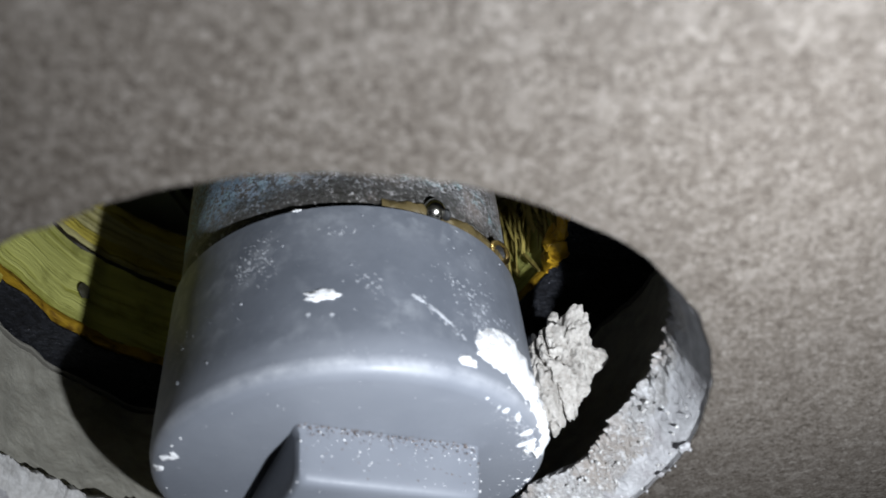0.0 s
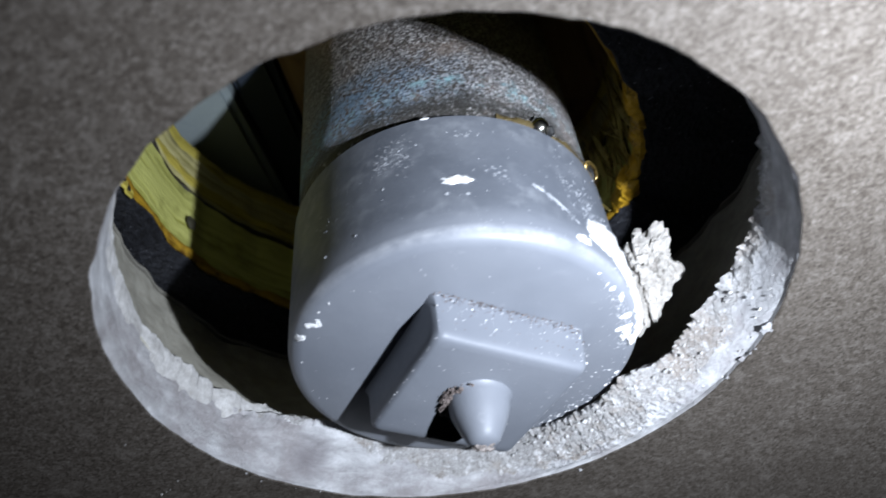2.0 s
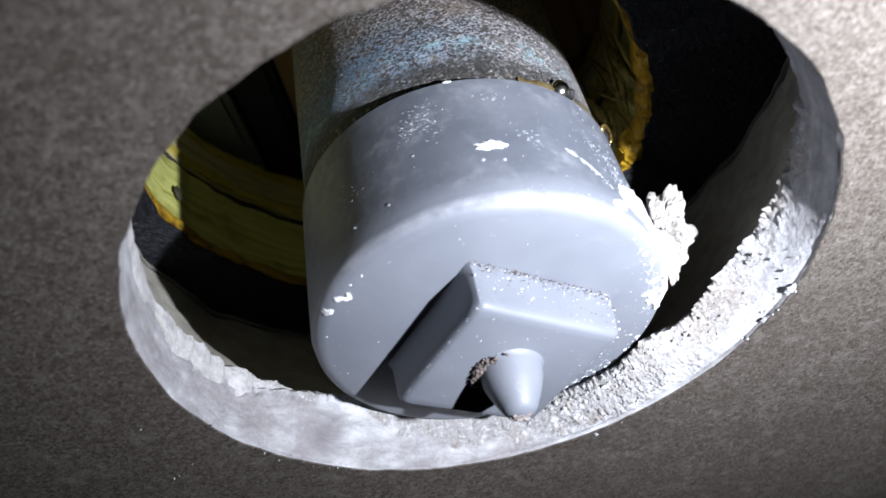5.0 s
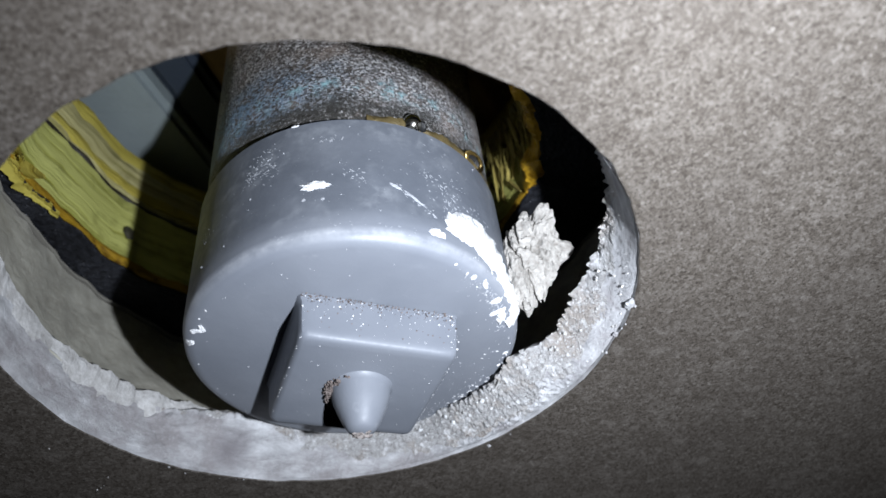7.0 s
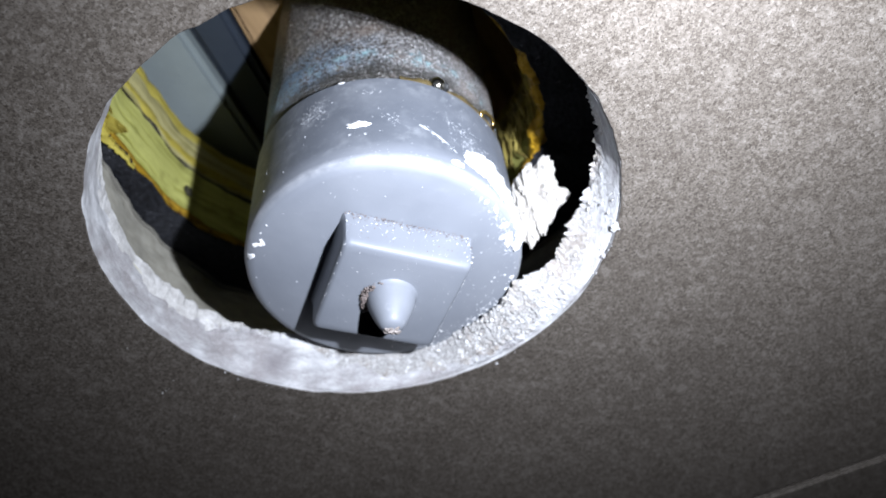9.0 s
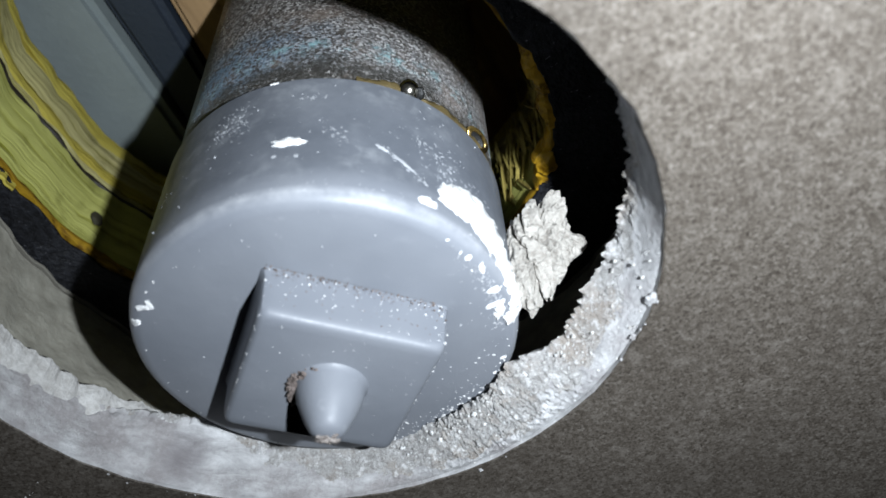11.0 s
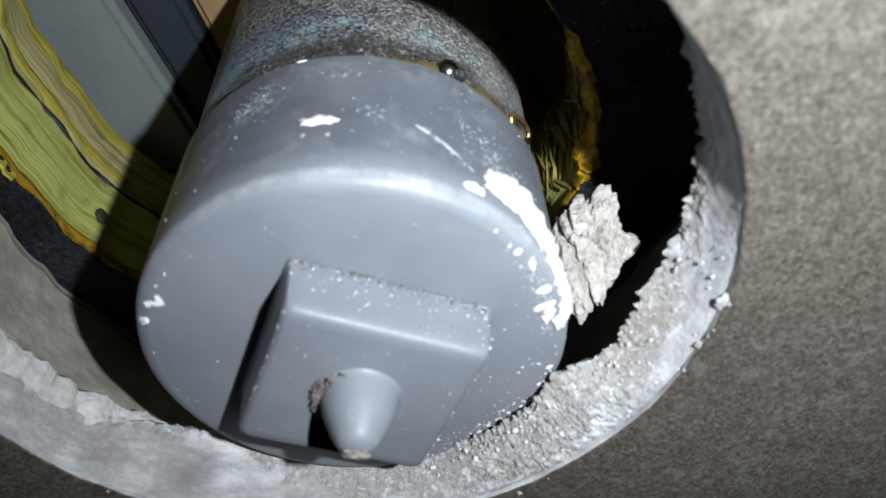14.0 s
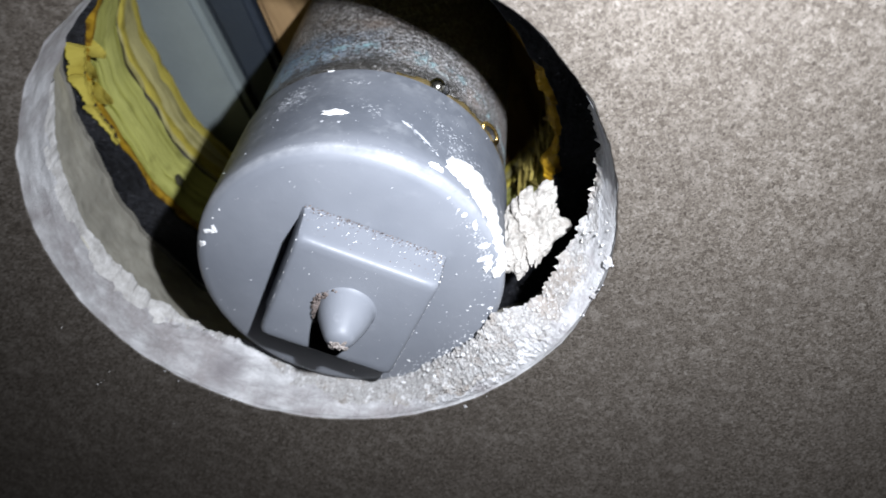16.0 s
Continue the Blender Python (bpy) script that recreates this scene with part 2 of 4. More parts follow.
TILE, BODY = tile_glaze(), tile_body()
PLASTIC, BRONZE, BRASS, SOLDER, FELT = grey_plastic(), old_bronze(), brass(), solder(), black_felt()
MORTAR = chalky("white_mortar", (0.36, 0.345, 0.325), (0.60, 0.59, 0.575), 700, 0.0005)
LUMP_PLASTER = chalky("cracked_grey_plaster", (0.30, 0.275, 0.245), (0.54, 0.515, 0.475), 1100, 0.0009)
CHALK = chalky("white_plaster_dust", (0.66, 0.66, 0.66), (0.80, 0.80, 0.80), 900, 0.0003)
SCUFF = chalky("rubbed_grey_plastic", (0.30, 0.31, 0.33), (0.44, 0.45, 0.47), 900, 0.0002)
BOARD = chalky("cream_gypsum_core", (0.29, 0.272, 0.225), (0.44, 0.42, 0.355), 300, 0.0004)
GRIME = painted("dirty_brass_grime", (0.11, 0.082, 0.034), 0.45, 700)
PAPER = painted("grey_board_paper", (0.16, 0.15, 0.125), 0.8, 200)
MORTAR_GREY = crumbly("grey_white_mortar")
BLACK = painted("shade_black", (0.01, 0.01, 0.01), 0.6, 200)
GROUT = chalky("pale_grout", (0.50, 0.47, 0.43), (0.70, 0.67, 0.63), 900)
TIP = chalky("torn_dirty_plastic", (0.20, 0.17, 0.155), (0.40, 0.36, 0.335), 1200)
DIRT = chalky("brown_grit", (0.09, 0.07, 0.06), (0.30, 0.25, 0.23), 1500)
PLY_PALE = veneer("pale_green_yellow_veneer", (0.20, 0.195, 0.022), (0.44, 0.44, 0.135), (40, 700, 40))
PLY_TAN = veneer("tan_veneer", (0.19, 0.165, 0.045), (0.41, 0.37, 0.17), (40, 900, 40))
PLY_GOLD = veneer("golden_veneer", (0.204, 0.153, 0.0146), (0.409, 0.343, 0.0657), (60, 1500, 60))
PLY_RIM = veneer("orange_outer_veneer", (0.102, 0.0511, 0.00292), (0.292, 0.175, 0.0109), (300, 700, 300))
PLY_TORN = veneer("torn_golden_fibres", (0.0511, 0.0328, 0.00584), (0.336, 0.27, 0.073), (500, 160, 500))
KNOT_DARK = painted("dark_knot", (0.03, 0.027, 0.012), 0.7, 300)
SPLIT = painted("split_shade", (0.014, 0.010, 0.005), 0.5, 300)
RESIN = veneer("orange_resin", (0.12, 0.062, 0.004), (0.46, 0.27, 0.02), (400, 700, 400))
RESIN.node_tree.nodes["Principled BSDF"].inputs["Roughness"].default_value = 0.3
STUD = veneer("tan_timber", (0.124, 0.073, 0.0365), (0.248, 0.161, 0.0803), (200, 200, 12))
GREY_PIPE = painted("pale_grey_sheet", (0.165, 0.19, 0.19), 0.5, 60)
BLUE = painted("dark_blue_sheet", (0.014, 0.020, 0.030), 0.5, 80)
# Dark so the unseen closing slabs throw little light back into the hole.
CAVITY = painted("dark_unseen_board", (0.05, 0.042, 0.036), 0.85, 20)
FLOOR = painted("grey_screed", (0.30, 0.29, 0.28), 0.8, 6)


# ---- building helpers ----
def thing(name, at, label, category, group="", kind=""):
    ob = new(name)
    ob.empty_display_size = 0.02
    ob.location = at
    return tagged(ob, label, category, group, kind)


def origin(ob):
    p = Vector((0, 0, 0))
    while ob:
        p += ob.location
        ob = ob.parent
    return p


def part(name, bm, mats, parent=None, label="", at=None, smooth=True, kind=""):
    """Link a bmesh, given in world places, as one mesh object under its parent; at: where its own origin stands."""
    base = origin(parent) if parent else Vector((0, 0, 0))
    at = Vector(at) if at is not None else base
    bmesh.ops.recalc_face_normals(bm, faces=bm.faces)
    bm.transform(Matrix.Translation(-at))
    me = bpy.data.meshes.new(name)
    for f in bm.faces:
        f.smooth = smooth
    bm.to_mesh(me)
    bm.free()
    me.set_sharp_from_angle(angle=radians(38))
    for m in mats if isinstance(mats, (list, tuple)) else [mats]:
        me.materials.append(m)
    ob = new(name, me)
    ob.parent = parent
    ob.location = at - base
    return tagged(ob, label, kind=kind)


def rings(bm, loops, closed=True, caps=(False, False), mat=0):
    """Skin a list of rings of places, each of the same length."""
    made = [[bm.verts.new(p) for p in r] for r in loops]
    for a, b in zip(made, made[1:]):
        n = len(a)
        for i in range(n if closed else n - 1):
            f = bm.faces.new((a[i], a[(i + 1) % n], b[(i + 1) % n], b[i]))
            f.material_index = mat
    for flag, r in ((caps[0], made[0]), (caps[1], made[-1])):
        if flag:
            bm.faces.new(r).material_index = mat
    return made


def fract(p, scale, seed=0.0, octaves=4):
    return noise.fractal(Vector(p) * scale + Vector((seed, -seed, seed * 2.3)), 0.7, 2.1, octaves)


def box(bm, lo, hi):
    r = bmesh.ops.create_cube(bm, size=1.0)
    for v in r["verts"]:
        v.co = Vector([lo[k] + (v.co[k] + 0.5) * (hi[k] - lo[k]) for k in range(3)])
    return r["verts"]


def table(rows, a):
    """A value at the angle a (degrees) from rows of angle and value, round the circle."""
    a %= 360
    rows = [(rows[-1][0] - 360, rows[-1][1]), *rows, (rows[0][0] + 360, rows[0][1])]
    for (a0, v0), (a1, v1) in zip(rows, rows[1:]):
        if a0 <= a <= a1:
            t = (a - a0) / (a1 - a0)
            t = t * t * (3 - 2 * t)
            return v0 + (v1 - v0) * t


HOLE = Vector((-0.0031, 0, 0.0122))        # the hole's middle in the pipe's axes
HOLE_R = 0.0411
HOLE_W = FRAME @ HOLE
SIDE = Vector((1, 0, 0)) - AXIS * AXIS.x
SIDE.normalize()
UP = SIDE.cross(AXIS)


def on_pipe(r, a, y):
    """A place at the radius r, the angle a (degrees; 0 along x, 90 up) and the distance y along the pipe."""
    return FRAME @ (BASE + AXIS * y + SIDE * (r * math.cos(radians(a))) + UP * (r * math.sin(radians(a))))


def in_wall(x, y, z):
    return FRAME @ Vector((x, y, z))


# ---- the tiled wall with its round hole ----
SEGS = 200
TILE_W, TILE_H, JOINT, THICK = 0.600, 0.300, 0.0025, 0.0085
TILE_Z0 = HEIGHT - 0.1092                   # the joint under the pierced tile
TILE_X0 = HOLE_W.x - 0.27


def rect_ray(cx, cz, x0, z0, x1, z1, a):
    c, s = math.cos(a), math.sin(a)
    t = min((x1 - cx) / c if c > 1e-9 else (x0 - cx) / c if c < -1e-9 else 9, (z1 - cz) / s if s > 1e-9 else (z0 - cz) / s if s < -1e-9 else 9)
    return cx + t * c, cz + t * s


def pierced(bm, rect, y0, y1, radius, rows=6, chip=0.0003, ragged=0.0):
    """A plate with a hole cut through; the hole's wall is material 1. radius(angle, share of the depth)."""
    x0, z0, x1, z1 = rect
    corner = [math.atan2(z - HOLE_W.z, x - HOLE_W.x) for x in (x0, x1) for z in (z0, z1)]
    angles = [2 * math.pi * i / SEGS - math.pi for i in range(SEGS)]
    for c in corner:
        k = min(range(SEGS), key=lambda i: abs(angles[i] - c))
        angles[k] = c
    outer = [rect_ray(HOLE_W.x, HOLE_W.z, x0, z0, x1, z1, a) for a in angles]

    def ring(share, grow=0.0, y=None):
        out = []
        for a in angles:
            q = (math.cos(a), share * 0.3, math.sin(a))
            r = radius(math.degrees(a), share) + grow + chip * fract(q, 9, 3.0 + share)
            yy = (y0 + (y1 - y0) * share) if y is None else y
            if share == 1.0:
                yy += ragged * fract(q, 7, 8.0, 5)
            out.append(Vector((HOLE_W.x + r * math.cos(a), yy, HOLE_W.z + r * math.sin(a))))
        return out

    flat = [Vector((x, y0, z)) for x, z in outer]
    back = [Vector((x, y1, z)) for x, z in outer]
    loops = [back, flat, ring(0, 0.02, y0), ring(0, 0.00015, y0), ring(0, 0.0, y0 + 0.00015)]
    made = rings(bm, loops)
    inner = [ring(k / rows) for k in range(1, rows + 1)]
    prev = made[-1]
    for r in inner:
        vs = [bm.verts.new(p) for p in r]
        for i in range(SEGS):
            bm.faces.new((prev[i], prev[(i + 1) % SEGS], vs[(i + 1) % SEGS], vs[i])).material_index = 1
        prev = vs
    for i in range(SEGS):
        j = (i + 1) % SEGS
        f = bm.faces.new((prev[i], prev[j], made[0][j], made[0][i]))
        f.material_index = 1


wall = thing("wall_north", (HOLE_W.x, 0.02, 0), "wall of brown-grey porcelain tiles with a round cut-out", "wall", kind="structure")


def tile_hole(a, share):
    return HOLE_R * (1 - 0.0064 * math.sin(radians(2 * a)) + 0.0144 * math.cos(radians(2 * a))) - 0.0004 * share


bm = bmesh.new()
px0, pz0 = TILE_X0, TILE_Z0 + JOINT / 2
pierced(bm, (px0, pz0, px0 + TILE_W - JOINT, pz0 + TILE_H - JOINT), 0.0, THICK, tile_hole, rows=8, chip=0.0003, ragged=0.0012)
part("tile", bm, [TILE, BODY], wall, "brown-grey speckled tile with a round hole")

# the gypsum board behind the tiles, its hole torn wide on one side
BOARD_R = [(0, 0.056), (30, 0.060), (60, 0.062), (90, 0.062), (125, 0.058), (150, 0.054), (172, 0.0525), (194, 0.0528), (204, 0.0533), (212, 0.0548), (220, 0.0560), (228, 0.0567), (236, 0.0580), (260, 0.058), (300, 0.056), (340, 0.055)]


def board_hole(a, share):
    back = table(BOARD_R, a + 29.3)
    return 0.0416 + (back - 0.0416) * share ** 0.75


bm = bmesh.new()
pierced(bm, (-0.6, 0.0, 0.6, 0.9), 0.0080, 0.0378, board_hole, rows=14, chip=0.0009, ragged=0.0004)
part("gypsum_board", bm, [BOARD, BOARD], wall, "cream gypsum board behind the tiles")
bm = bmesh.new()
pierced(bm, (-0.6, 0.0, 0.6, 0.9), 0.0384, 0.0388, lambda a, share: board_hole(a, 1.0) - 0.0001, rows=1, chip=0.0009, ragged=0.0)
part("backing_paper", bm, [PAPER, PAPER], wall, "grey paper back of the gypsum board")

# ---- the rough hole in the plywood behind, with its black felt face ----
PLY_C = Vector((-0.008, 0, 0.005))
PLY_R = [(0, 0.0411), (12, 0.0400), (22, 0.0387), (34, 0.0374), (60, 0.037), (90, 0.038), (125, 0.042), (150, 0.0445), (169, 0.0445), (177, 0.0436), (188, 0.0411), (195, 0.0400), (205, 0.0397), (214, 0.0391), (222, 0.0382), (230, 0.0377), (238, 0.0372), (275, 0.037), (320, 0.039), (351, 0.0408)]
PLY_Y0, PLY_DEEP = 0.040, 1.478
KNOT = (-0.0416, 0.0482, -0.0149)
ply = thing("plywood_sheathing", in_wall(0, PLY_Y0, 0), "yellowed plywood sheathing with a roughly cut hole behind the tiles", "plywood", kind="structure")


def ply_layer(y0, y1, grow, seed, rough=0.0006):
    b, n = bmesh.new(), 160
    loops = []
    for y, out, far in ((y0, 0.0, 1), (y0 + 0.3 * (y1 - y0), 0.0, 0), (y0 + 0.7 * (y1 - y0), 0.0, 0), (y1, 0.0, 1)):
        r = []
        for i in range(n):
            a = 360 * i / n
            q = (math.cos(radians(a)), math.sin(radians(a)), y * 30)
            rr = table(PLY_R, a) + grow + rough * fract(q, 8, seed) + 0.07 * (y - PLY_Y0) + 0.0003 * far + out
            r.append(in_wall(PLY_C.x + rr * math.cos(radians(a)), y, PLY_C.z + rr * math.sin(radians(a))))
        loops.append(r)

    def rim(y):
        return [in_wall(PLY_C.x + 0.30 * math.cos(2 * math.pi * i / n), y, PLY_C.z + 0.30 * math.sin(2 * math.pi * i / n)) for i in range(n)]
    rings(b, [rim(y0), *loops, rim(y1), rim(y0)])
    bmesh.ops.remove_doubles(b, verts=b.verts, dist=1e-6)
    return b


part("felt", ply_layer(PLY_Y0 - 0.0009, PLY_Y0 - 0.0001, 0.0005, 1.0, 0.0009), FELT, ply, "black bitumen felt face")
# The thin near-black layer paints the shade of a split, flush with the plies.
LAYERS = [(0.0, 0.0013, 0.0, PLY_RIM), (0.0013, 0.0121, 0.0005, PLY_PALE), (0.0121, 0.0130, 0.0007, SPLIT), (0.0130, 0.0141, 0.0009, PLY_TAN), (0.0141, 0.0158, 0.0006, PLY_GOLD), (0.0158, 0.0202, 0.0009, PLY_TAN), (0.0202, 0.0230, 0.0012, PLY_GOLD)]
for k, (a, b, g, m) in enumerate(LAYERS):
    part("ply", ply_layer(PLY_Y0 + PLY_DEEP * a, PLY_Y0 + PLY_DEEP * b, g, 2.0 + k), m, ply)

# ---- the stud space behind ----
def slab(name, corners, y0, y1, mat, label, category, kind="structure"):
    b = bmesh.new()
    rings(b, [[in_wall(x, y0, z) for x, z in corners], [in_wall(x, y1, z) for x, z in corners]], caps=(True, True))
    bmesh.ops.bevel(b, geom=b.edges[:], offset=0.0015, segments=2, affect="EDGES")
    return tagged(part(name, b, mat, at=in_wall(*corners[0][:1], y0, corners[0][1])), label, category, kind=kind)


duct = slab("duct", [(-0.16, 0.12), (-0.16, -0.14), (0.0147, -0.14), (-0.0893, 0.12)], 0.080, 0.16, GREY_PIPE, "pale grey sheet-metal duct inside the wall", "duct", "")
slab("batten", [(-0.0883, 0.12), (0.0157, -0.14), (0.0205, -0.14), (-0.0735, 0.12)], 0.082, 0.15, BLUE, "dark blue painted batten beside the duct", "batten", "")
slab("stud", [(-0.0725, 0.12), (0.0215, -0.14), (0.12, -0.14), (0.12, 0.12)], 0.083, 0.16, STUD, "tan timber stud inside the wall", "stud", "")

# ---- the pipe and its plastic cap ----
pipe = thing("capped_pipe", in_wall(0, 0.02, 0), "weathered bronze pipe end closed by a grey plastic cap", "pipe")
CAP_Y0, CAP_Y1 = 0.0046, 0.0284


def lathe(profile, n=96, caps=(False, False), wobble=0.0, seed=0.0):
    b = bmesh.new()
    loops = []
    for y, r in profile:
        loops.append([on_pipe(r * (1 + wobble * fract((math.cos(2 * math.pi * i / n), math.sin(2 * math.pi * i / n), y * 60), 3, seed)), 360 * i / n, y) for i in range(n)])
    rings(b, loops, caps=caps)
    return b


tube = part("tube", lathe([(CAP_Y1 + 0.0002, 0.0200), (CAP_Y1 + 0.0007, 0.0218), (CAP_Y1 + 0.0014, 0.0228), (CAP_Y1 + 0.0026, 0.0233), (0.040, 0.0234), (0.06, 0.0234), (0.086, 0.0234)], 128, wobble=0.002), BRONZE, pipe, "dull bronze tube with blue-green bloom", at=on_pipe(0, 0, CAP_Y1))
b = bmesh.new()
rings(b, [[on_pipe((r + 0.00035 * fract((a * 0.15, k, 0), 1.0, 4.0)) * (1 + 0.018 * math.sin(radians((a + 12) * 180 / 92))) - 0.0004, a, y + 0.0003 * fract((a * 0.3, k, 1), 1.0, 2.0)) for a in range(-12, 81)] for k, (y, r) in enumerate(((CAP_Y1 - 0.001, 0.0223), (CAP_Y1 - 0.0002, 0.0234), (CAP_Y1 + 0.0007, 0.0237), (CAP_Y1 + 0.0017, 0.0236), (CAP_Y1 + 0.0024, 0.0229)))], closed=False)
part("collar", b, GRIME, pipe, "thin dirty brass edge")
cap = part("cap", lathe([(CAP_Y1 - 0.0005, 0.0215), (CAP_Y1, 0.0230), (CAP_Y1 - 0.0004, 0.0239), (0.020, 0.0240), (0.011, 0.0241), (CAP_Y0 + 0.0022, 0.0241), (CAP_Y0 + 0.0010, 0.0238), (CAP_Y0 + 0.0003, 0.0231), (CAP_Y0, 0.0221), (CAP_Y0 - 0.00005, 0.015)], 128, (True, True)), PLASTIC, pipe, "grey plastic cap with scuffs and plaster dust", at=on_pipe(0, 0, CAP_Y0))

NUT_TURN, NUT_TOP = -19.5, -0.0020


def square_ring(half, y, cut, dx=0.0007, dz=0.0):
    pts = []
    corner = [Vector((math.cos(radians(90 * k + 45 + NUT_TURN)), math.sin(radians(90 * k + 45 + NUT_TURN)))) * (half * math.sqrt(2)) for k in range(4)]
    for k in range(4):
        c, before, after = corner[k], (corner[k - 1] - corner[k]).normalized(), (corner[(k + 1) % 4] - corner[k]).normalized()
        for p in (c + before * 3 * cut, c + before * 1.2 * cut, c + (before + after) * 0.35 * cut, c + after * 1.2 * cut, c + after * 3 * cut):
            pts.append(FRAME @ (BASE + AXIS * y + SIDE * (p.x + dx) + UP * (p.y + dz)))
    return pts


bm = bmesh.new()
rings(bm, [square_ring(0.0115, CAP_Y0 + 0.0006, 0.0006, 0.0006, -0.0002), square_ring(0.0112, CAP_Y0 - 0.0004, 0.0006, 0.0007, -0.0001), square_ring(0.01105, CAP_Y0 - 0.0012, 0.0007, 0.0008), square_ring(0.0109, NUT_TOP + 0.0018, 0.0008), square_ring(0.01085, NUT_TOP + 0.0011, 0.0008), square_ring(0.01070, NUT_TOP + 0.0005, 0.0008), square_ring(0.01040, NUT_TOP + 0.00015, 0.0008), square_ring(0.0100, NUT_TOP, 0.0007), square_ring(0.0090, NUT_TOP - 0.00002, 0.0006)], caps=(True, True))
part("square_boss", bm, PLASTIC, cap, "square turning boss of the cap")
b = bmesh.new()
loops = []
for y, r in ((NUT_TOP + 0.0003, 0.0048), (NUT_TOP - 0.0002, 0.0043), (NUT_TOP - 0.0008, 0.0041), (NUT_TOP - 0.0020, 0.0039), (NUT_TOP - 0.0034, 0.0034), (NUT_TOP - 0.0048, 0.0028), (NUT_TOP - 0.0058, 0.0023), (NUT_TOP - 0.0064, 0.0019), (NUT_TOP - 0.0068, 0.0013), (NUT_TOP - 0.0070, 0.0004)):
    loops.append([FRAME @ (BASE + AXIS * y + SIDE * (0.0008 + r * math.cos(a)) + UP * (r * math.sin(a) + 0.0004)) for a in [2 * math.pi * i / 40 for i in range(40)]])
rings(b, loops, caps=(False, True))
part("nipple", b, PLASTIC, cap, "pointed moulding nipple on the boss")

# ---- plaster lump wedged beside the pipe ----
def lump(centre, size, seed, detail=4, rough=0.35, turn=0.0):
    b = bmesh.new()
    bmesh.ops.create_icosphere(b, subdivisions=detail, radius=1.0)
    for v in b.verts:
        n = v.co.normalized()
        v.co = n * (1 + rough * fract(n, 1.5, seed, 3) + 0.55 * rough * (noise.turbulence(n * 2.6 + Vector((seed, 0, 0)), 4, True) - 0.8))
        v.co = Vector((v.co.x * size[0], v.co.y * size[1], v.co.z * size[2]))
    b.transform(Matrix.Translation(centre) @ Matrix.Rotation(radians(turn), 4, "Y"))
    b.transform(FRAME)
    return b


LUMP = Vector((0.0277, 0.0162, 0.0032))
b = lump(LUMP, (0.0048, 0.0068, 0.0038), 4.0, 6, 0.20)
for v in b.verts:      # a spire at the top, a pitted skin and two deep cracks
    p = FRAME.inverted() @ v.co
    d = p - LUMP
    d = Vector((d.x + 0.33 * d.y, d.y, d.z + 0.44 * d.y))      # it leans back and up along the cap
    n = d.normalized()
    d *= 1 + 0.03 * math.exp(-((n - Vector((0.32, 0.72, 0.60)).normalized()).length / 0.16) ** 2) + 0.16 * math.exp(-((n - Vector((0.95, 0.25, 0.02)).normalized()).length / 0.22) ** 2) + 0.07 * fract(p, 700, 3.0, 4) + 0.10 * fract(p, 260, 8.0, 3) + 0.10 * math.exp(-((n - Vector((0.05, -0.87, -0.49)).normalized()).length / 0.25) ** 2)
    for way, off, wide in ((Vector((0.62, 0.1, 0.75)), 0.0022, 0.00030), (Vector((0.90, 0.1, 0.42)), -0.0016, 0.00028), (Vector((0.95, 0.1, -0.2)), 0.0012, 0.00018)):
        gap = d.dot(way.normalized()) - off + 0.0013 * fract(p, 190, 5.0, 4)
        if abs(gap) < wide * 2.5 and fract(p, 90, 2.0, 2) > -0.25:
            d *= 1 - 0.42 * math.exp(-(gap / wide) ** 2)
    v.co = FRAME @ (LUMP + d)
tagged(part("plaster_lump", b, LUMP_PLASTER, at=in_wall(0.0250, 0.0161, 0.0030)), "crumbling white plaster lump stuck on the side of the cap", "plaster")


# ---- plaster, dust and grit on the cap ----
def cap_radius(y):
    rows = ((0.0046, 0.0221), (0.0049, 0.0231), (0.0056, 0.0238), (0.0068, 0.0241), (0.011, 0.0241), (0.020, 0.0240), (0.0280, 0.0239))
    for (y0, r0), (y1, r1) in zip(rows, rows[1:]):
        if y <= y1:
            return r0 + (r1 - r0) * max(0.0, (y - y0) / (y1 - y0))
    return rows[-1][1]


def on_cap(a, s, lift=0.0):
    """A place on the cap: s runs from the shoulder back along the side (plus) or in over the face (minus)."""
    if s >= 0:
        y = CAP_Y0 + 0.0012 + s
        return on_pipe(cap_radius(y) + lift, a, y)
    r = 0.0238 + s
    y = CAP_Y0 + 0.0012 * max(0.0, 1 + s / 0.0016) ** 2
    return on_pipe(r, a, y - lift)


def smear(b, a, s, da, ds, height, seed, n=44, turn=0.0, rag=0.3):
    """A thin ragged patch of dried plaster, about da by ds metres across (half widths)."""
    mid = b.verts.new(on_cap(a, s, height))
    inner, outer = [], []
    for i in range(n):
        t = 2 * math.pi * i / n
        k = 1 + rag * fract((math.cos(t), math.sin(t), seed), 2.6, seed, 5)
        u, w = da * k * math.cos(t), ds * k * math.sin(t)
        u, w = u * math.cos(turn) - w * math.sin(turn), u * math.sin(turn) + w * math.cos(turn)
        for q, h, lst in ((0.72, height * (0.8 + 0.3 * math.sin(5 * t)), inner), (1.0, -0.00008, outer)):
            lst.append(b.verts.new(on_cap(a + math.degrees(u * q / 0.0245), s + w * q, h)))
    for i in range(n):
        j = (i + 1) % n
        b.faces.new((mid, inner[i], inner[j]))
        b.faces.new((inner[i], outer[i], outer[j], inner[j]))


def smear_part(rows, label, mat=CHALK):
    for k, row in enumerate(rows):
        b = bmesh.new()
        smear(b, *row[:5], row[5] + 0.37 * k, turn=row[6] if len(row) > 6 else 0.0, rag=0.2 if row[2] > 0.0022 else 0.32)
        part("plaster_smear", b, mat, cap, label)


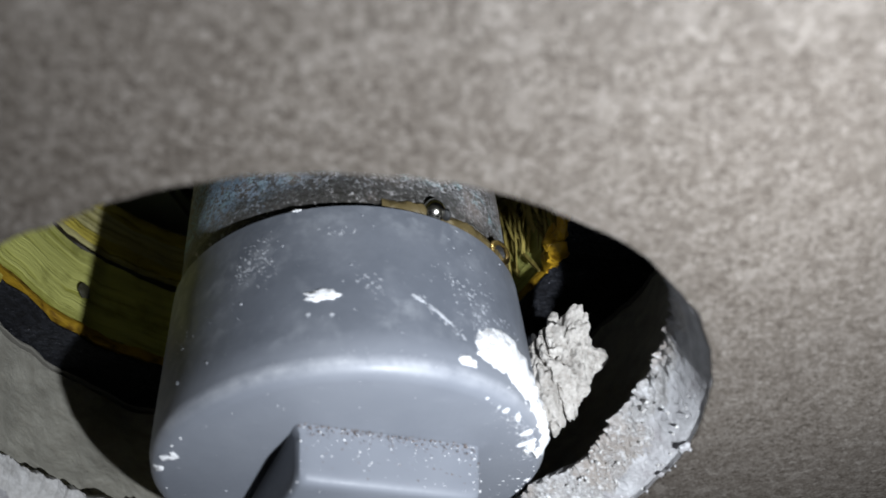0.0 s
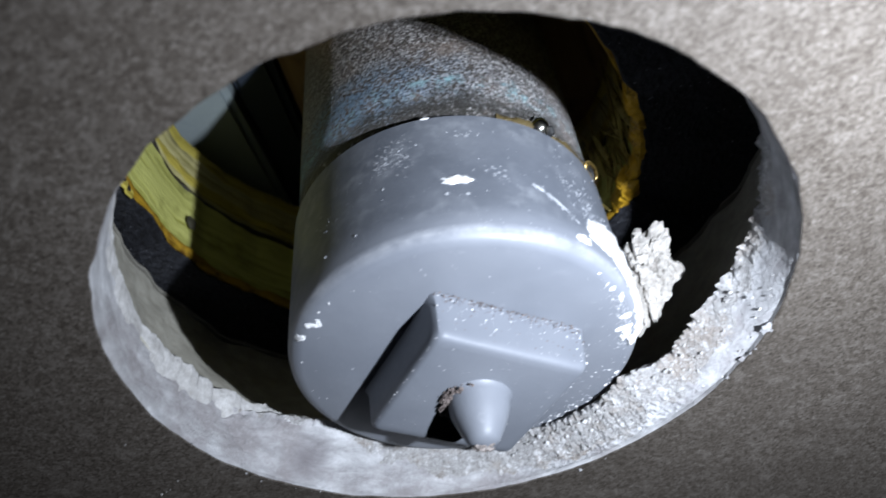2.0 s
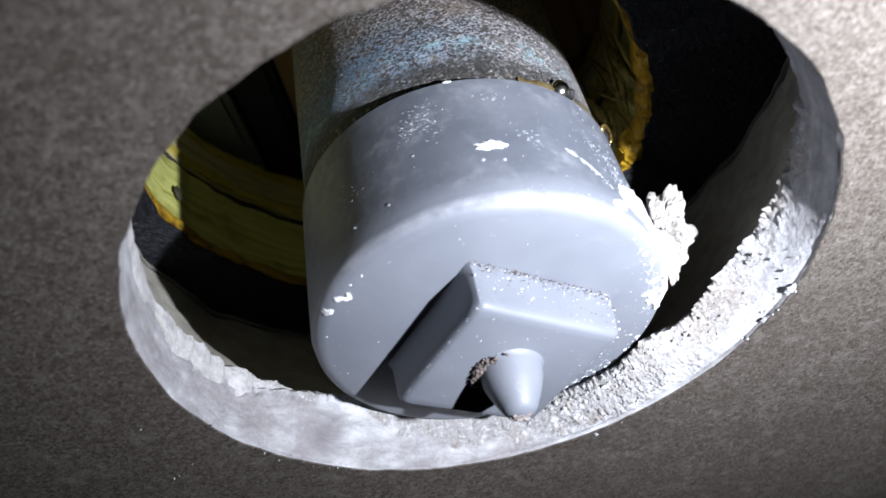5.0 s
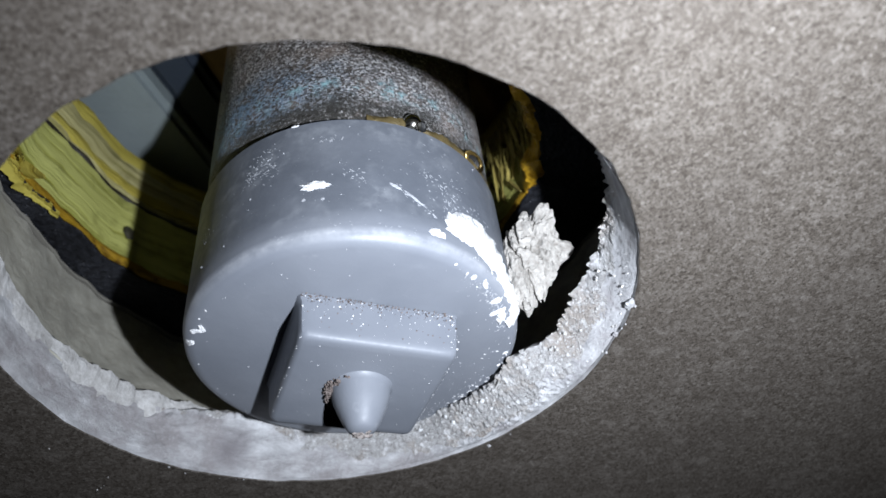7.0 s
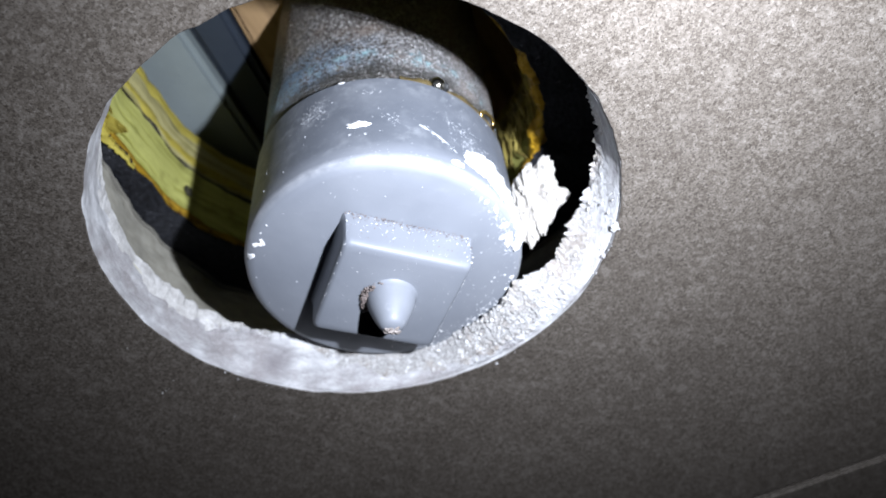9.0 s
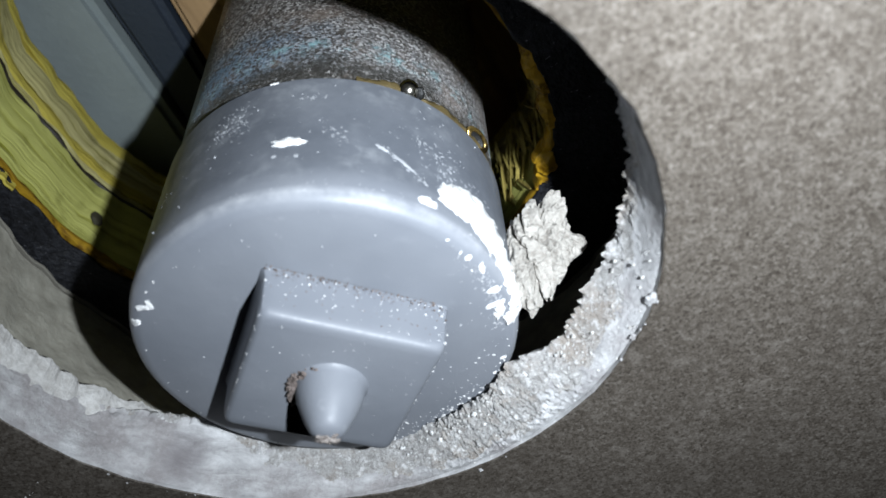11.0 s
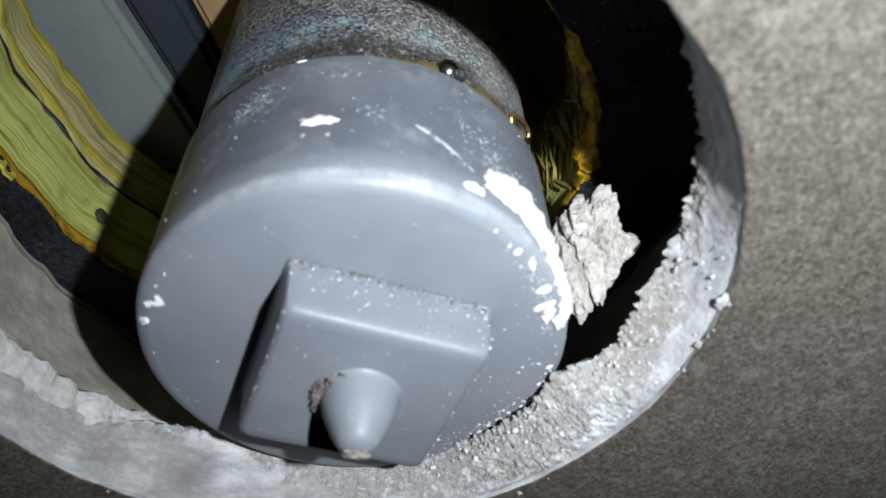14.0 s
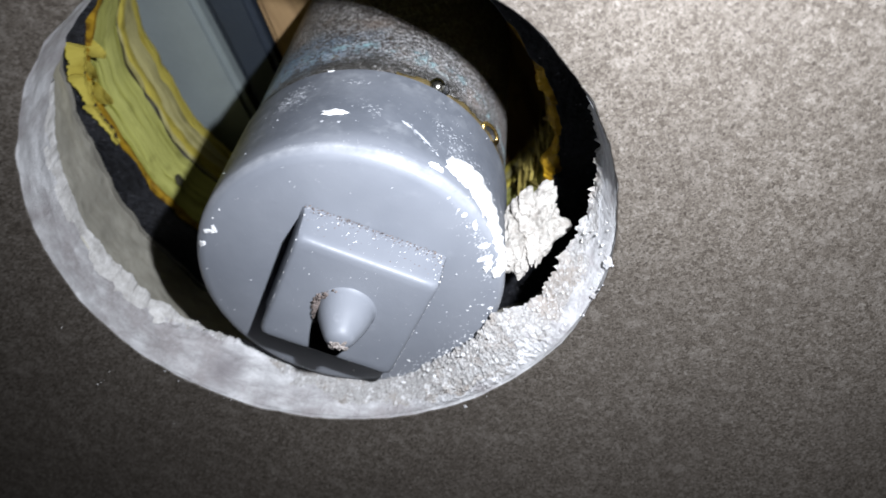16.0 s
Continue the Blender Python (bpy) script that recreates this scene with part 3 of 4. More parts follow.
smear_part([(97.6, 0.0088, 0.0022, 0.0009, 0.00022, 1.0), (105, 0.0222, 0.0007, 0.00018, 0.0001, 6.0)], "white plaster blob on the cap")
smear_part([(51, 0.0048, 0.0020, 0.0024, 0.0004, 1.3), (45, 0.0056, 0.0028, 0.0034, 0.0005, 4.2), (39, 0.0050, 0.0030, 0.0038, 0.0006, 2.6), (33, 0.0040, 0.0028, 0.0032, 0.0006, 6.1), (27, 0.0022, 0.0026, 0.0022, 0.0006, 7.3), (21, 0.0008, 0.0022, 0.0014, 0.0006, 5.0), (15, 0.0001, 0.0018, 0.0009, 0.0006, 5.8), (59, 0.0018, 0.0014, 0.0007, 0.0003, 8.8)], "thick white plaster smear over the shoulder of the cap")
smear_part([(66, 0.0072, 0.0019, 0.00022, 0.0001, 3.3, 0.67), (72, 0.0088, 0.0010, 0.00030, 0.0001, 4.3, 0.5), (101, 0.0064, 0.0003, 0.0003, 0.00006, 3.0), (95, 0.0061, 0.0003, 0.0003, 0.00006, 5.0)], "thin greyish plaster streak on the side of the cap", SCUFF)
smear_part([(35, -0.0010, 0.0010, 0.0004, 0.0001, 1.9, 0.5), (25, -0.0014, 0.0006, 0.0012, 0.0001, 4.1, 0.2), (19, -0.0020, 0.0005, 0.0014, 0.0002, 2.2, -0.2), (15, -0.0020, 0.0016, 0.0007, 0.0003, 9.1, 0.4), (11, -0.0006, 0.0012, 0.0010, 0.0005, 7.7), (41, -0.0013, 0.0004, 0.0005, 0.0001, 4.4, 0.6)], "streaky white plaster smears on the face of the cap")
smear_part([(160, -0.0016, 0.0013, 0.0004, 0.0002, 3.9, 1.0), (158, -0.0022, 0.0010, 0.0004, 0.0002, 5.2, -0.6), (168, -0.0008, 0.0010, 0.0005, 0.0002, 6.4, 0.7)], "small white scuff marks")

def crumbs(name, places, mat, parent, label, seed):
    """Many small angular grains, joined."""
    rnd = random.Random(seed)
    verts, faces = [], []
    shape = [(1, 0, 0), (-1, 0, 0), (0, 1, 0), (0, -1, 0), (0, 0, 1), (0, 0, -1)]
    sides = [(0, 2, 4), (2, 1, 4), (1, 3, 4), (3, 0, 4), (2, 0, 5), (1, 2, 5), (3, 1, 5), (0, 3, 5)]
    for p, r in places:
        turn = Euler([rnd.uniform(0, 6.28) for _ in range(3)]).to_matrix()
        base = len(verts)
        for c in shape:
            verts.append(tuple(p + turn @ (Vector(c) * (r * rnd.uniform(0.55, 1.25)))))
        faces += [tuple(base + i for i in f) for f in sides]
    me = bpy.data.meshes.new(name)
    o = origin(parent) if parent else Vector((0, 0, 0))
    me.from_pydata([tuple(Vector(v) - o) for v in verts], [], faces)
    me.materials.append(mat)
    ob = new(name, me)
    ob.parent = parent
    return tagged(ob, label, kind="stuff")


rnd = random.Random(11)
dust = []
for k in range(300):
    zone = rnd.random()
    if zone < 0.60:        # towards the heaped mortar
        a, sv = rnd.gauss(-38, 22), -abs(rnd.gauss(0, 0.0042))
    elif zone < 0.80:      # the upper side
        a, sv = rnd.uniform(30, 150), rnd.uniform(0.0, 0.021)
    else:                  # the face
        a, sv = rnd.uniform(0, 360), -rnd.uniform(0.0, 0.013)
    r = 0.00003 + 0.00020 * rnd.random() ** 4
    dust.append((on_cap(a, max(-0.019, sv), 0.0), r))
crumbs("dust", dust, SCUFF, cap, "white dust specks", 5)
scuffs = bmesh.new()
for a0, s0, a1, s1, wa, ws, size, count in ((122, 0.0140, 115, 0.0182, 2.4, 0.0010, 0.00026, 90), (118, 0.0130, 112, 0.0150, 2.0, 0.0008, 0.00020, 40), (96, 0.0182, 90, 0.0178, 2.0, 0.0004, 0.00024, 20),
                                            (87, 0.0112, 83, 0.0100, 1.6, 0.0008, 0.00022, 26), (72, 0.0088, 60, 0.0050, 0.7, 0.0003, 0.00024, 44), (62, 0.0135, 50, 0.0100, 1.4, 0.0006, 0.00022, 40),
                                            (148, 0.0112, 140, 0.0085, 3.0, 0.0010, 0.00018, 26), (60, 0.0160, 46, 0.0110, 5.0, 0.0030, 0.00014, 50), (42, -0.0012, 10, -0.0022, 3.0, 0.0008, 0.00026, 190),
                                            (58, 0.0080, 34, 0.0100, 3.0, 0.0010, 0.00022, 60), (128, 0.0080, 60, 0.0110, 8.0, 0.0050, 0.00009, 110), (110, 0.0010, 60, 0.0012, 3.0, 0.0004, 0.00012, 30)):
    for k in range(count):
        q = rnd.random()
        w = size * (0.35 + 1.1 * rnd.random() ** 2)
        smear(scuffs, a0 + (a1 - a0) * q + rnd.gauss(0, wa), s0 + (s1 - s0) * q + rnd.gauss(0, ws), w * rnd.uniform(0.5, 1.7), w * rnd.uniform(0.25, 0.6), 0.00003, rnd.uniform(0, 40), n=10, turn=rnd.gauss(0.6, 0.5), rag=0.4)
part("scuffing", scuffs, SCUFF, cap, "fine white scuffs along the side of the cap", kind="stuff")
flecks = bmesh.new()
for k in range(330):       # on the face and rim towards the heaped mortar
    w = 0.00006 + 0.00030 * rnd.random() ** 3
    smear(flecks, rnd.gauss(-42, 17), min(0.003, -abs(rnd.gauss(0, 0.0024)) + 0.0006), w * rnd.uniform(0.8, 1.8), w, 0.00004, rnd.uniform(0, 40), n=9, turn=rnd.uniform(0, 3), rag=0.45)
for k in range(150):       # single flecks all over the face, and round the plaster smear
    w = 0.00004 + 0.00014 * rnd.random() ** 3
    a, sv = (rnd.uniform(0, 360), -rnd.uniform(0.0005, 0.0110)) if k < 70 else (rnd.gauss(30, 14), rnd.gauss(0.001, 0.003))
    smear(flecks, a, sv, w * rnd.uniform(0.8, 2.0), w, 0.00003, rnd.uniform(0, 40), n=8, turn=rnd.uniform(0, 3), rag=0.4)
part("plaster_flecks", flecks, CHALK, cap, "white plaster flecks on the face of the cap", kind="stuff")
powder = []
for k in range(420):       # powder heaped where the mortar meets the cap
    powder.append((on_cap(rnd.gauss(-52, 12), -abs(rnd.gauss(0, 0.0011)) + 0.0003, 0.00005), 0.00005 + 0.00022 * rnd.random() ** 3))
crumbs("plaster_powder", powder, MORTAR, cap, "pale mortar powder against the foot of the cap", 17)


def on_boss(u, w, y):
    """A place in the boss's own square, u across and w up."""
    c, q = math.cos(radians(NUT_TURN)), math.sin(radians(NUT_TURN))
    return FRAME @ (BASE + AXIS * y + SIDE * (0.0008 + u * c - w * q) + UP * (u * q + w * c))


def boss_half(y):
    return 0.01070 + 0.0004 * min(1.0, max(0.0, (y - NUT_TOP - 0.0005) / 0.0062))


specks, reddish = [], []
for k in range(300):       # on the upper flank of the boss, thickest towards one end
    y = NUT_TOP + 0.0009 + 0.0056 * rnd.random()
    u = 0.0108 * (1 - 2 * rnd.random() ** 1.4)
    (specks if k % 3 else reddish).append((on_boss(u, boss_half(y) + 0.00003, y), 0.00004 + 0.00015 * rnd.random() ** 3))
for k in range(90):        # on its face
    specks.append((on_boss(rnd.uniform(-0.0100, 0.0100), rnd.uniform(-0.0100, 0.0100), NUT_TOP), 0.00003 + 0.00010 * rnd.random() ** 3))
for k in range(200):       # along the worn edges of its face
    u, side = rnd.uniform(-0.0100, 0.0100), rnd.choice((0, 0, 1, 1, 2))
    w = 0.01062 + rnd.gauss(0, 0.00006)
    specks.append((on_boss(*((u, -w), (-w, u), (w, u))[side], NUT_TOP + 0.00042 + rnd.gauss(0, 0.00008)), 0.00003 + 0.00009 * rnd.random() ** 2))
crumbs("dust", specks, CHALK, cap, "white dust specks on the boss", 16)
crumbs("grit", reddish, DIRT, cap, "reddish specks on the upper flank of the boss", 19)
part("torn_tip", lump((0.0012, NUT_TOP - 0.0066, -0.0018), (0.0013, 0.0007, 0.0011), 3.0, 4, 0.5), TIP, cap, "torn pale tip of the nipple")
grit = []
for k in range(330):
    t = rnd.gauss(186, 26)
    rr = 0.0040 + abs(rnd.gauss(0, 0.0005))
    grit.append((FRAME @ (BASE + AXIS * (NUT_TOP - rnd.uniform(0, 0.0009)) + SIDE * (0.0008 + rr * math.cos(radians(t))) + UP * (0.0004 + rr * math.sin(radians(t)))), 0.00012 + 0.00026 * rnd.random()))
for k in range(170):       # and on its side up to the tip
    h = rnd.random()
    t, rr = rnd.gauss(205 + 40 * h, 14), 0.0041 - 0.0021 * h ** 1.3
    grit.append((FRAME @ (BASE + AXIS * (NUT_TOP - 0.0006 - 0.0056 * h) + SIDE * (0.0008 + rr * math.cos(radians(t))) + UP * (0.0004 + rr * math.sin(radians(t)))), 0.00005 + 0.00022 * rnd.random() ** 2))
crumbs("grit", grit, DIRT, cap, "brown grit caked beside the nipple", 6)
grit = []
for k in range(420):       # along the root of the boss
    y = CAP_Y0 - rnd.uniform(0, 0.002) * rnd.random()
    grit.append((on_boss(0.0110 * rnd.uniform(-1.0, 0.95), 0.01125 + rnd.gauss(0, 0.00014), y), 0.00004 + 0.00014 * rnd.random() ** 3))
crumbs("grit", grit, DIRT, cap, "reddish grit along the root of the boss", 8)


def bead(a, y, r, size, name, mat, label):
    b = bmesh.new()
    n, k = 28, 12
    c = on_pipe(r, a, y)
    out = (on_pipe(r + 1, a, y) - c).normalized()
    out = (out * 0.75 - (FRAME.to_3x3() @ AXIS) * 0.65).normalized()
    u = out.orthogonal().normalized()
    w = out.cross(u)
    along = (on_pipe(r, a + 1, y) - c).normalized()
    u = (along - out * along.dot(out)).normalized()
    w = out.cross(u)
    loops = []
    for i in range(n):
        t = 2 * math.pi * i / n
        d = u * (size[0] * math.cos(t)) + w * (size[1] * math.sin(t))
        loops.append([c + d * (1 + 0.26 * math.cos(2 * math.pi * j / k)) + out * (size[2] * math.sin(2 * math.pi * j / k)) for j in range(k)])
    rings(b, loops + [loops[0]])
    bmesh.ops.remove_doubles(b, verts=b.verts, dist=1e-7)
    ring = part(name, b, mat, pipe, label)
    # Black cup paints the shade inside the torn ring.
    b = bmesh.new()
    rings(b, [[c - out * 0.0001 + d * 0.95 for d in (u * (size[0] * math.cos(2 * math.pi * i / n)) + w * (size[1] * math.sin(2 * math.pi * i / n)) for i in range(n))], [c - out * 0.0006 + d * 0.5 for d in (u * (size[0] * math.cos(2 * math.pi * i / n)) + w * (size[1] * math.sin(2 * math.pi * i / n)) for i in range(n))]], caps=(False, True))
    part("bore", b, BLACK, ring)


b = bmesh.new()
bmesh.ops.create_uvsphere(b, u_segments=32, v_segments=20, radius=0.0015)
for v in b.verts:
    v.co *= 1 + 0.05 * fract(v.co * 500, 1.0, 2.0)
b.transform(Matrix.Translation(on_pipe(0.0234, 63, 0.0298)))
drop = part("solder_drop", b, SOLDER, pipe, "bright solder droplet with an added black side")
# Black lump stands in for the dark half of the droplet's reflection.
b = lump((0, 0, 0), (0.0006, 0.0006, 0.0009), 4.0, 3, 0.2)
b.transform(Matrix.Translation(on_pipe(0.0241, 59.8, 0.0291) - FRAME.translation))
part("dark_side", b, BLACK, drop, "black lump added for the dark reflection")
bead(34, 0.0291, 0.0240, (0.0020, 0.0010, 0.0003), "brass_ring", BRASS, "torn brass thread end")

# ---- mortar round the hole ----
def hole_place(r, a, y):
    return in_wall(HOLE.x + r * math.cos(radians(a)), y, HOLE.z + r * math.sin(radians(a)))


FILL = [(-146, 0.0422), (-134, 0.0405), (-127, 0.0378), (-120, 0.0362), (-112, 0.0350), (-104, 0.0353), (-93, 0.0366), (-84, 0.0364), (-75, 0.0361), (-66, 0.0350), (-56, 0.0336), (-47, 0.0321), (-40, 0.0313), (-33, 0.0312), (-27, 0.0342), (-20, 0.0365), (-10, 0.0371), (0, 0.0380), (14, 0.0391), (24, 0.0405), (34, 0.0418)]


def fill_edge(a, fine=1.0):
    for (a0, r0), (a1, r1) in zip(FILL, FILL[1:]):
        if a0 <= a <= a1:
            rag = fract((a * 0.05, 0, 0), 1.0, 3.0, 2) + fine * (0.5 * fract((a * 0.25, 0, 0), 1.0, 3.0, 3) + 0.45 * fract((a * 1.1, 1, 0), 1.0, 7.0, 4))
            return r0 + (r1 - r0) * (a - a0) / (a1 - a0) + 0.0011 * rag * min(1.0, (a + 146) / 30)


def mortar_fill():
    """The rough fill between the foot of the cap and the edge of the tile."""
    b = bmesh.new()
    n, m = 620, 40
    grid = []
    for i in range(n + 1):
        a = -146 + 180 * i / n
        ri, rs = fill_edge(max(-146, min(34, a))), fill_edge(max(-146, min(34, a)), 0.0)
        thick = math.exp(-((a + 45) / 30) ** 2)
        row = []
        for j in range(m + 1):
            t = j / m
            r0 = tile_hole(a - 29.3, 0.0) - 0.0002 + 0.0014 * max(0.0, 1 - (a + 146) / 20) + max(0.0, 1 - (a + 146) / 40) * 0.0008 * fract((a * 0.1, t * 2.0, 0), 1.0, 6.0)
            r = r0 + (rs - r0) * t + (ri - rs) * t ** 14
            y_edge = 0.0088 * (1 - thick) + 0.0033 * thick
            y = 0.0006 + (y_edge - 0.0006) * (t ** (1.0 + 1.2 * thick))
            p = hole_place(r, a, y)
            r += 0.0005 * t ** 3 * fract(p, 600, 9.0, 4)
            lift = (0.00010 + 0.0005 * thick ** 2) * (fract(p, 420, 2.0, 4) + 0.7 * fract(p, 1300, 4.0, 3) + 0.4 * fract(p, 2900, 6.0, 2))
            p = hole_place(r - 0.4 * lift * (1 - thick), a, max(0.0002, y - abs(lift) * min(1.0, 6 * t) * (0.4 + thick)))
            row.append(p)
        back = hole_place(ri + 0.0015, a, y_edge + 0.0012)
        row.append(back)
        row.append(hole_place(HOLE_R + 0.0012, a, 0.0098))
        grid.append(row)
    rings(b, grid, closed=False)
    b.faces.ensure_lookup_table()
    for k, f in enumerate(b.faces):      # mortar along the inner side, the cut tile outside it
        i, j = divmod(k, m + 2)
        a = -146 + 180 * i / n
        share = 0.50 - 0.34 * math.exp(-((a + 52) / 26) ** 2) + 0.5 * max(0.0, min(1.0, (-98 - a) / 12)) + 0.2 * max(0.0, min(1.0, (a + 8) / 16))
        f.material_index = 0 if j / m > share + 0.22 * fract(f.calc_center_median(), 260, 5.0, 5) else 1
    return b


fill = part("mortar_fill", mortar_fill(), [MORTAR_GREY, BODY], wall, "crumbly grey-white mortar round the lower edge of the hole")


def mortar_flakes(spans, label):
    b = bmesh.new()
    for a0, a1, depth, seed in spans:
        n = 90
        loops = []
        for i in range(n + 1):
            a = a0 + (a1 - a0) * i / n
            e = min(1.0, 5 * min(i, n - i) / n)
            rg = depth * e * (0.65 + 0.6 * fract((a * 0.16, seed, 0), 1.0, seed, 4))
            rt = tile_hole(a - 29.3, 1.0) + 0.0003
            prof = [(rt, 0.0066), (rt - 0.0003 * e - 0.2 * rg, 0.0076), (rt - 0.0003 * e - 0.7 * rg, 0.0086), (rt - 0.0003 * e - rg, 0.0096 + 0.2 * rg), (rt - 0.0003 * e - 0.85 * rg, 0.0106 + 0.5 * rg), (rt + 0.0008 - 0.4 * rg, 0.0116 + 0.6 * rg), (0.0462, 0.0128)]
            ring = []
            for r, y in prof:
                q = hole_place(r, a, y)
                ring.append(hole_place(r + 0.00014 * e * fract(q, 420, seed, 4), a, y + 0.00030 * e * fract(q, 520, seed + 2.0, 4)))
            loops.append(ring)
        rings(b, loops, closed=False)
    part("mortar_flake", b, MORTAR, wall, label)


mortar_flakes([(160, 200, 0.0003, 2.0), (196, 212, 0.0004, 3.0)], "thin ridge of mortar at the back of the tile")
mortar_flakes([(206, 221, 0.0010, 1.0), (219, 240, 0.0012, 5.0)], "bright white flakes of mortar at the back of the tile")

grains = []
for k in range(1100):
    a = rnd.gauss(-52, 26)
    if not -112 < a < 16:
        continue
    thick = math.exp(-((a + 45) / 30) ** 2)
    t = rnd.random()
    r = HOLE_R - t * (0.004 + 0.0075 * thick)
    y = 0.0006 + (0.0085 * (1 - thick) + 0.0018 * thick) * t - 0.0002
    r = max(r, fill_edge(a) + 0.0006)
    grains.append((hole_place(r, a, y + 0.0001), 0.00005 + 0.00030 * rnd.random() ** 4))
crumbs("mortar_grains", grains, MORTAR, wall, "loose mortar grains", 9)
grains = []
for k in range(46):       # larger white crumbs bedded in the fill
    a = rnd.gauss(-52, 20)
    if -100 < a < 4:
        thick, t = math.exp(-((a + 45) / 30) ** 2), rnd.uniform(0.05, 0.9)
        grains.append((hole_place(max(HOLE_R - t * (0.004 + 0.0075 * thick), fill_edge(a) + 0.0006), a, 0.0004 + (0.0085 * (1 - thick) + 0.0018 * thick) * t), 0.00018 + 0.00030 * rnd.random() ** 2))
crumbs("mortar_grains", grains, CHALK, wall, "larger white crumbs bedded in the mortar", 18)
grains = []
for k in range(320):      # the torn edge of the fill
    a = rnd.uniform(-78, -18)
    thick = math.exp(-((a + 45) / 30) ** 2)
    grains.append((hole_place(fill_edge(a) + abs(rnd.gauss(0, 0.0009)), a, 0.0086 * (1 - thick) + 0.0032 * thick), 0.00007 + 0.00026 * rnd.random() ** 3))
crumbs("mortar_grains", grains, MORTAR, wall, "loose mortar grains", 10)
grains = []
for k in range(14):        # grains stuck on the face of the tile by the hole
    a = rnd.choice([rnd.gauss(-10, 7), rnd.gauss(-50, 20), rnd.gauss(-125, 12)])
    grains.append((hole_place(HOLE_R + abs(rnd.gauss(0.0004, 0.0005)), a, -0.0001), 0.0001 + 0.0003 * rnd.random()))
crumbs("mortar_grains", grains, BODY, wall, "mortar crumbs stuck to the face of the tile", 12)
for x, z, size, seed in ((0.0381, 0.0102, 0.0007, 2.0), (0.0371, 0.0038, 0.0004, 5.0)):
    part("mortar_crumb", lump((x, 0.0001, z), (size, 0.45 * size, 1.3 * size), seed, 3, 0.5), BODY, wall, "pale mortar crumb stuck on the rim of the hole")
grains = []
for x, z in ((-0.0411, -0.0242), (-0.0405, -0.0236), (-0.0418, -0.0247), (-0.0392, -0.0213), (-0.0450, -0.0120), (-0.0300, -0.0330)):
    grains.append((in_wall(x, -0.0001, z), rnd.uniform(0.00012, 0.00025)))
crumbs("mortar_grains", grains, MORTAR, wall, "white plaster flecks on the face of the tile", 13)


# ---- splinters and a knot in the plywood ----
def splinters():
    b = bmesh.new()
    r = random.Random(21)
    for k in range(60):
        a = r.uniform(-24, 14)
        y0 = PLY_Y0 + r.uniform(0.0, 0.010)
        ln = r.uniform(0.008, 0.018)
        rad = table(PLY_R, a) + 0.0006 - r.uniform(0.0, 0.0022)
        w, h = 0.0001 + 0.0010 * r.random() ** 2, r.uniform(0.0001, 0.0004)
        skew = r.uniform(-9, 9)
        loops = []
        for t, f in ((0, 0.45), (0.25, 1), (0.7, 0.8), (1, 0.1)):
            aa, yy = a + skew * t, y0 + ln * t
            c = in_wall(PLY_C.x + rad * math.cos(radians(aa)), yy, PLY_C.z + rad * math.sin(radians(aa)))
            e = (in_wall(PLY_C.x + (rad + 1) * math.cos(radians(aa)), yy, PLY_C.z + (rad + 1) * math.sin(radians(aa))) - c).normalized()
            g = (in_wall(PLY_C.x + rad * math.cos(radians(aa + 1)), yy, PLY_C.z + rad * math.sin(radians(aa + 1))) - c).normalized()
            loops.append([c + e * h * f, c + g * w * f, c - e * h * f, c - g * w * f])
        rings(b, loops, caps=(True, True))
    return b


def resin_edge():
    b, loops = bmesh.new(), []
    for i in range(121):
        a = -13 + 40 * i / 120
        e = min(1.0, 6 * min(i, 120 - i) / 120)
        r0 = table(PLY_R, a)
        w = e * max(0.00005, 0.0003 + 0.0010 * fract((a * 0.22, 0, 0), 1.0, 2.0, 4) + 0.0013 * math.exp(-((a + 6) / 3.5) ** 2) + 0.0008 * math.exp(-((a - 7) / 4) ** 2))
        ring = []
        for dr, y in ((0.0012, -0.0008), (0.1 * w, -0.0006 - 0.5 * w), (-w, -0.0002 - 0.3 * w), (-1.2 * w, 0.0010), (-0.5 * w, 0.0034), (0.0010, 0.0050)):
            q = in_wall(PLY_C.x + (r0 + dr) * math.cos(radians(a)), PLY_Y0 + y, PLY_C.z + (r0 + dr) * math.sin(radians(a)))
            ring.append(q + Vector((0.0003, 0.0004, 0.0003)) * fract(q, 500, 3.0, 4))
        loops.append(ring)
    rings(b, loops, closed=False)
    return b


part("resin_edge", resin_edge(), RESIN, ply, "glossy orange resin along the torn edge")
part("resin_bead", lump((0.0328, 0.0393, 0.0015), (0.0018, 0.0014, 0.0022), 6.0, 3, 0.3), RESIN, ply, "orange resin bead on the torn edge")
part("splinters", splinters(), PLY_TORN, ply, "torn golden wood fibres", kind="stuff")
r = random.Random(33)
for a, ln, wd, tip in ((176, 0.0058, 0.0022, 0.0022), (170, 0.0042, 0.0016, 0.0030), (164, 0.0050, 0.0018, 0.0012)):
    b = bmesh.new()
    loops = []
    for t in (0.0, 0.3, 0.65, 1.0):
        w = wd * (1 - 0.75 * t * t)
        ring = []
        for u, h in ((-1, 0.0), (0, 0.0005), (1, 0.0), (0, -0.0004)):
            aa = a - math.degrees((u * w + r.uniform(-0.0003, 0.0003)) / 0.041)
            rr = table(PLY_R, aa) + 0.0006 - ln * t * 0.75
            ring.append(in_wall(PLY_C.x + rr * math.cos(radians(aa)), PLY_Y0 + 0.0004 - tip * t * t + h, PLY_C.z + rr * math.sin(radians(aa))))
        loops.append(ring)
    rings(b, loops, caps=(True, True))
    part("torn_flake", b, PLY_GOLD, ply, "torn golden flake of the outer veneer")
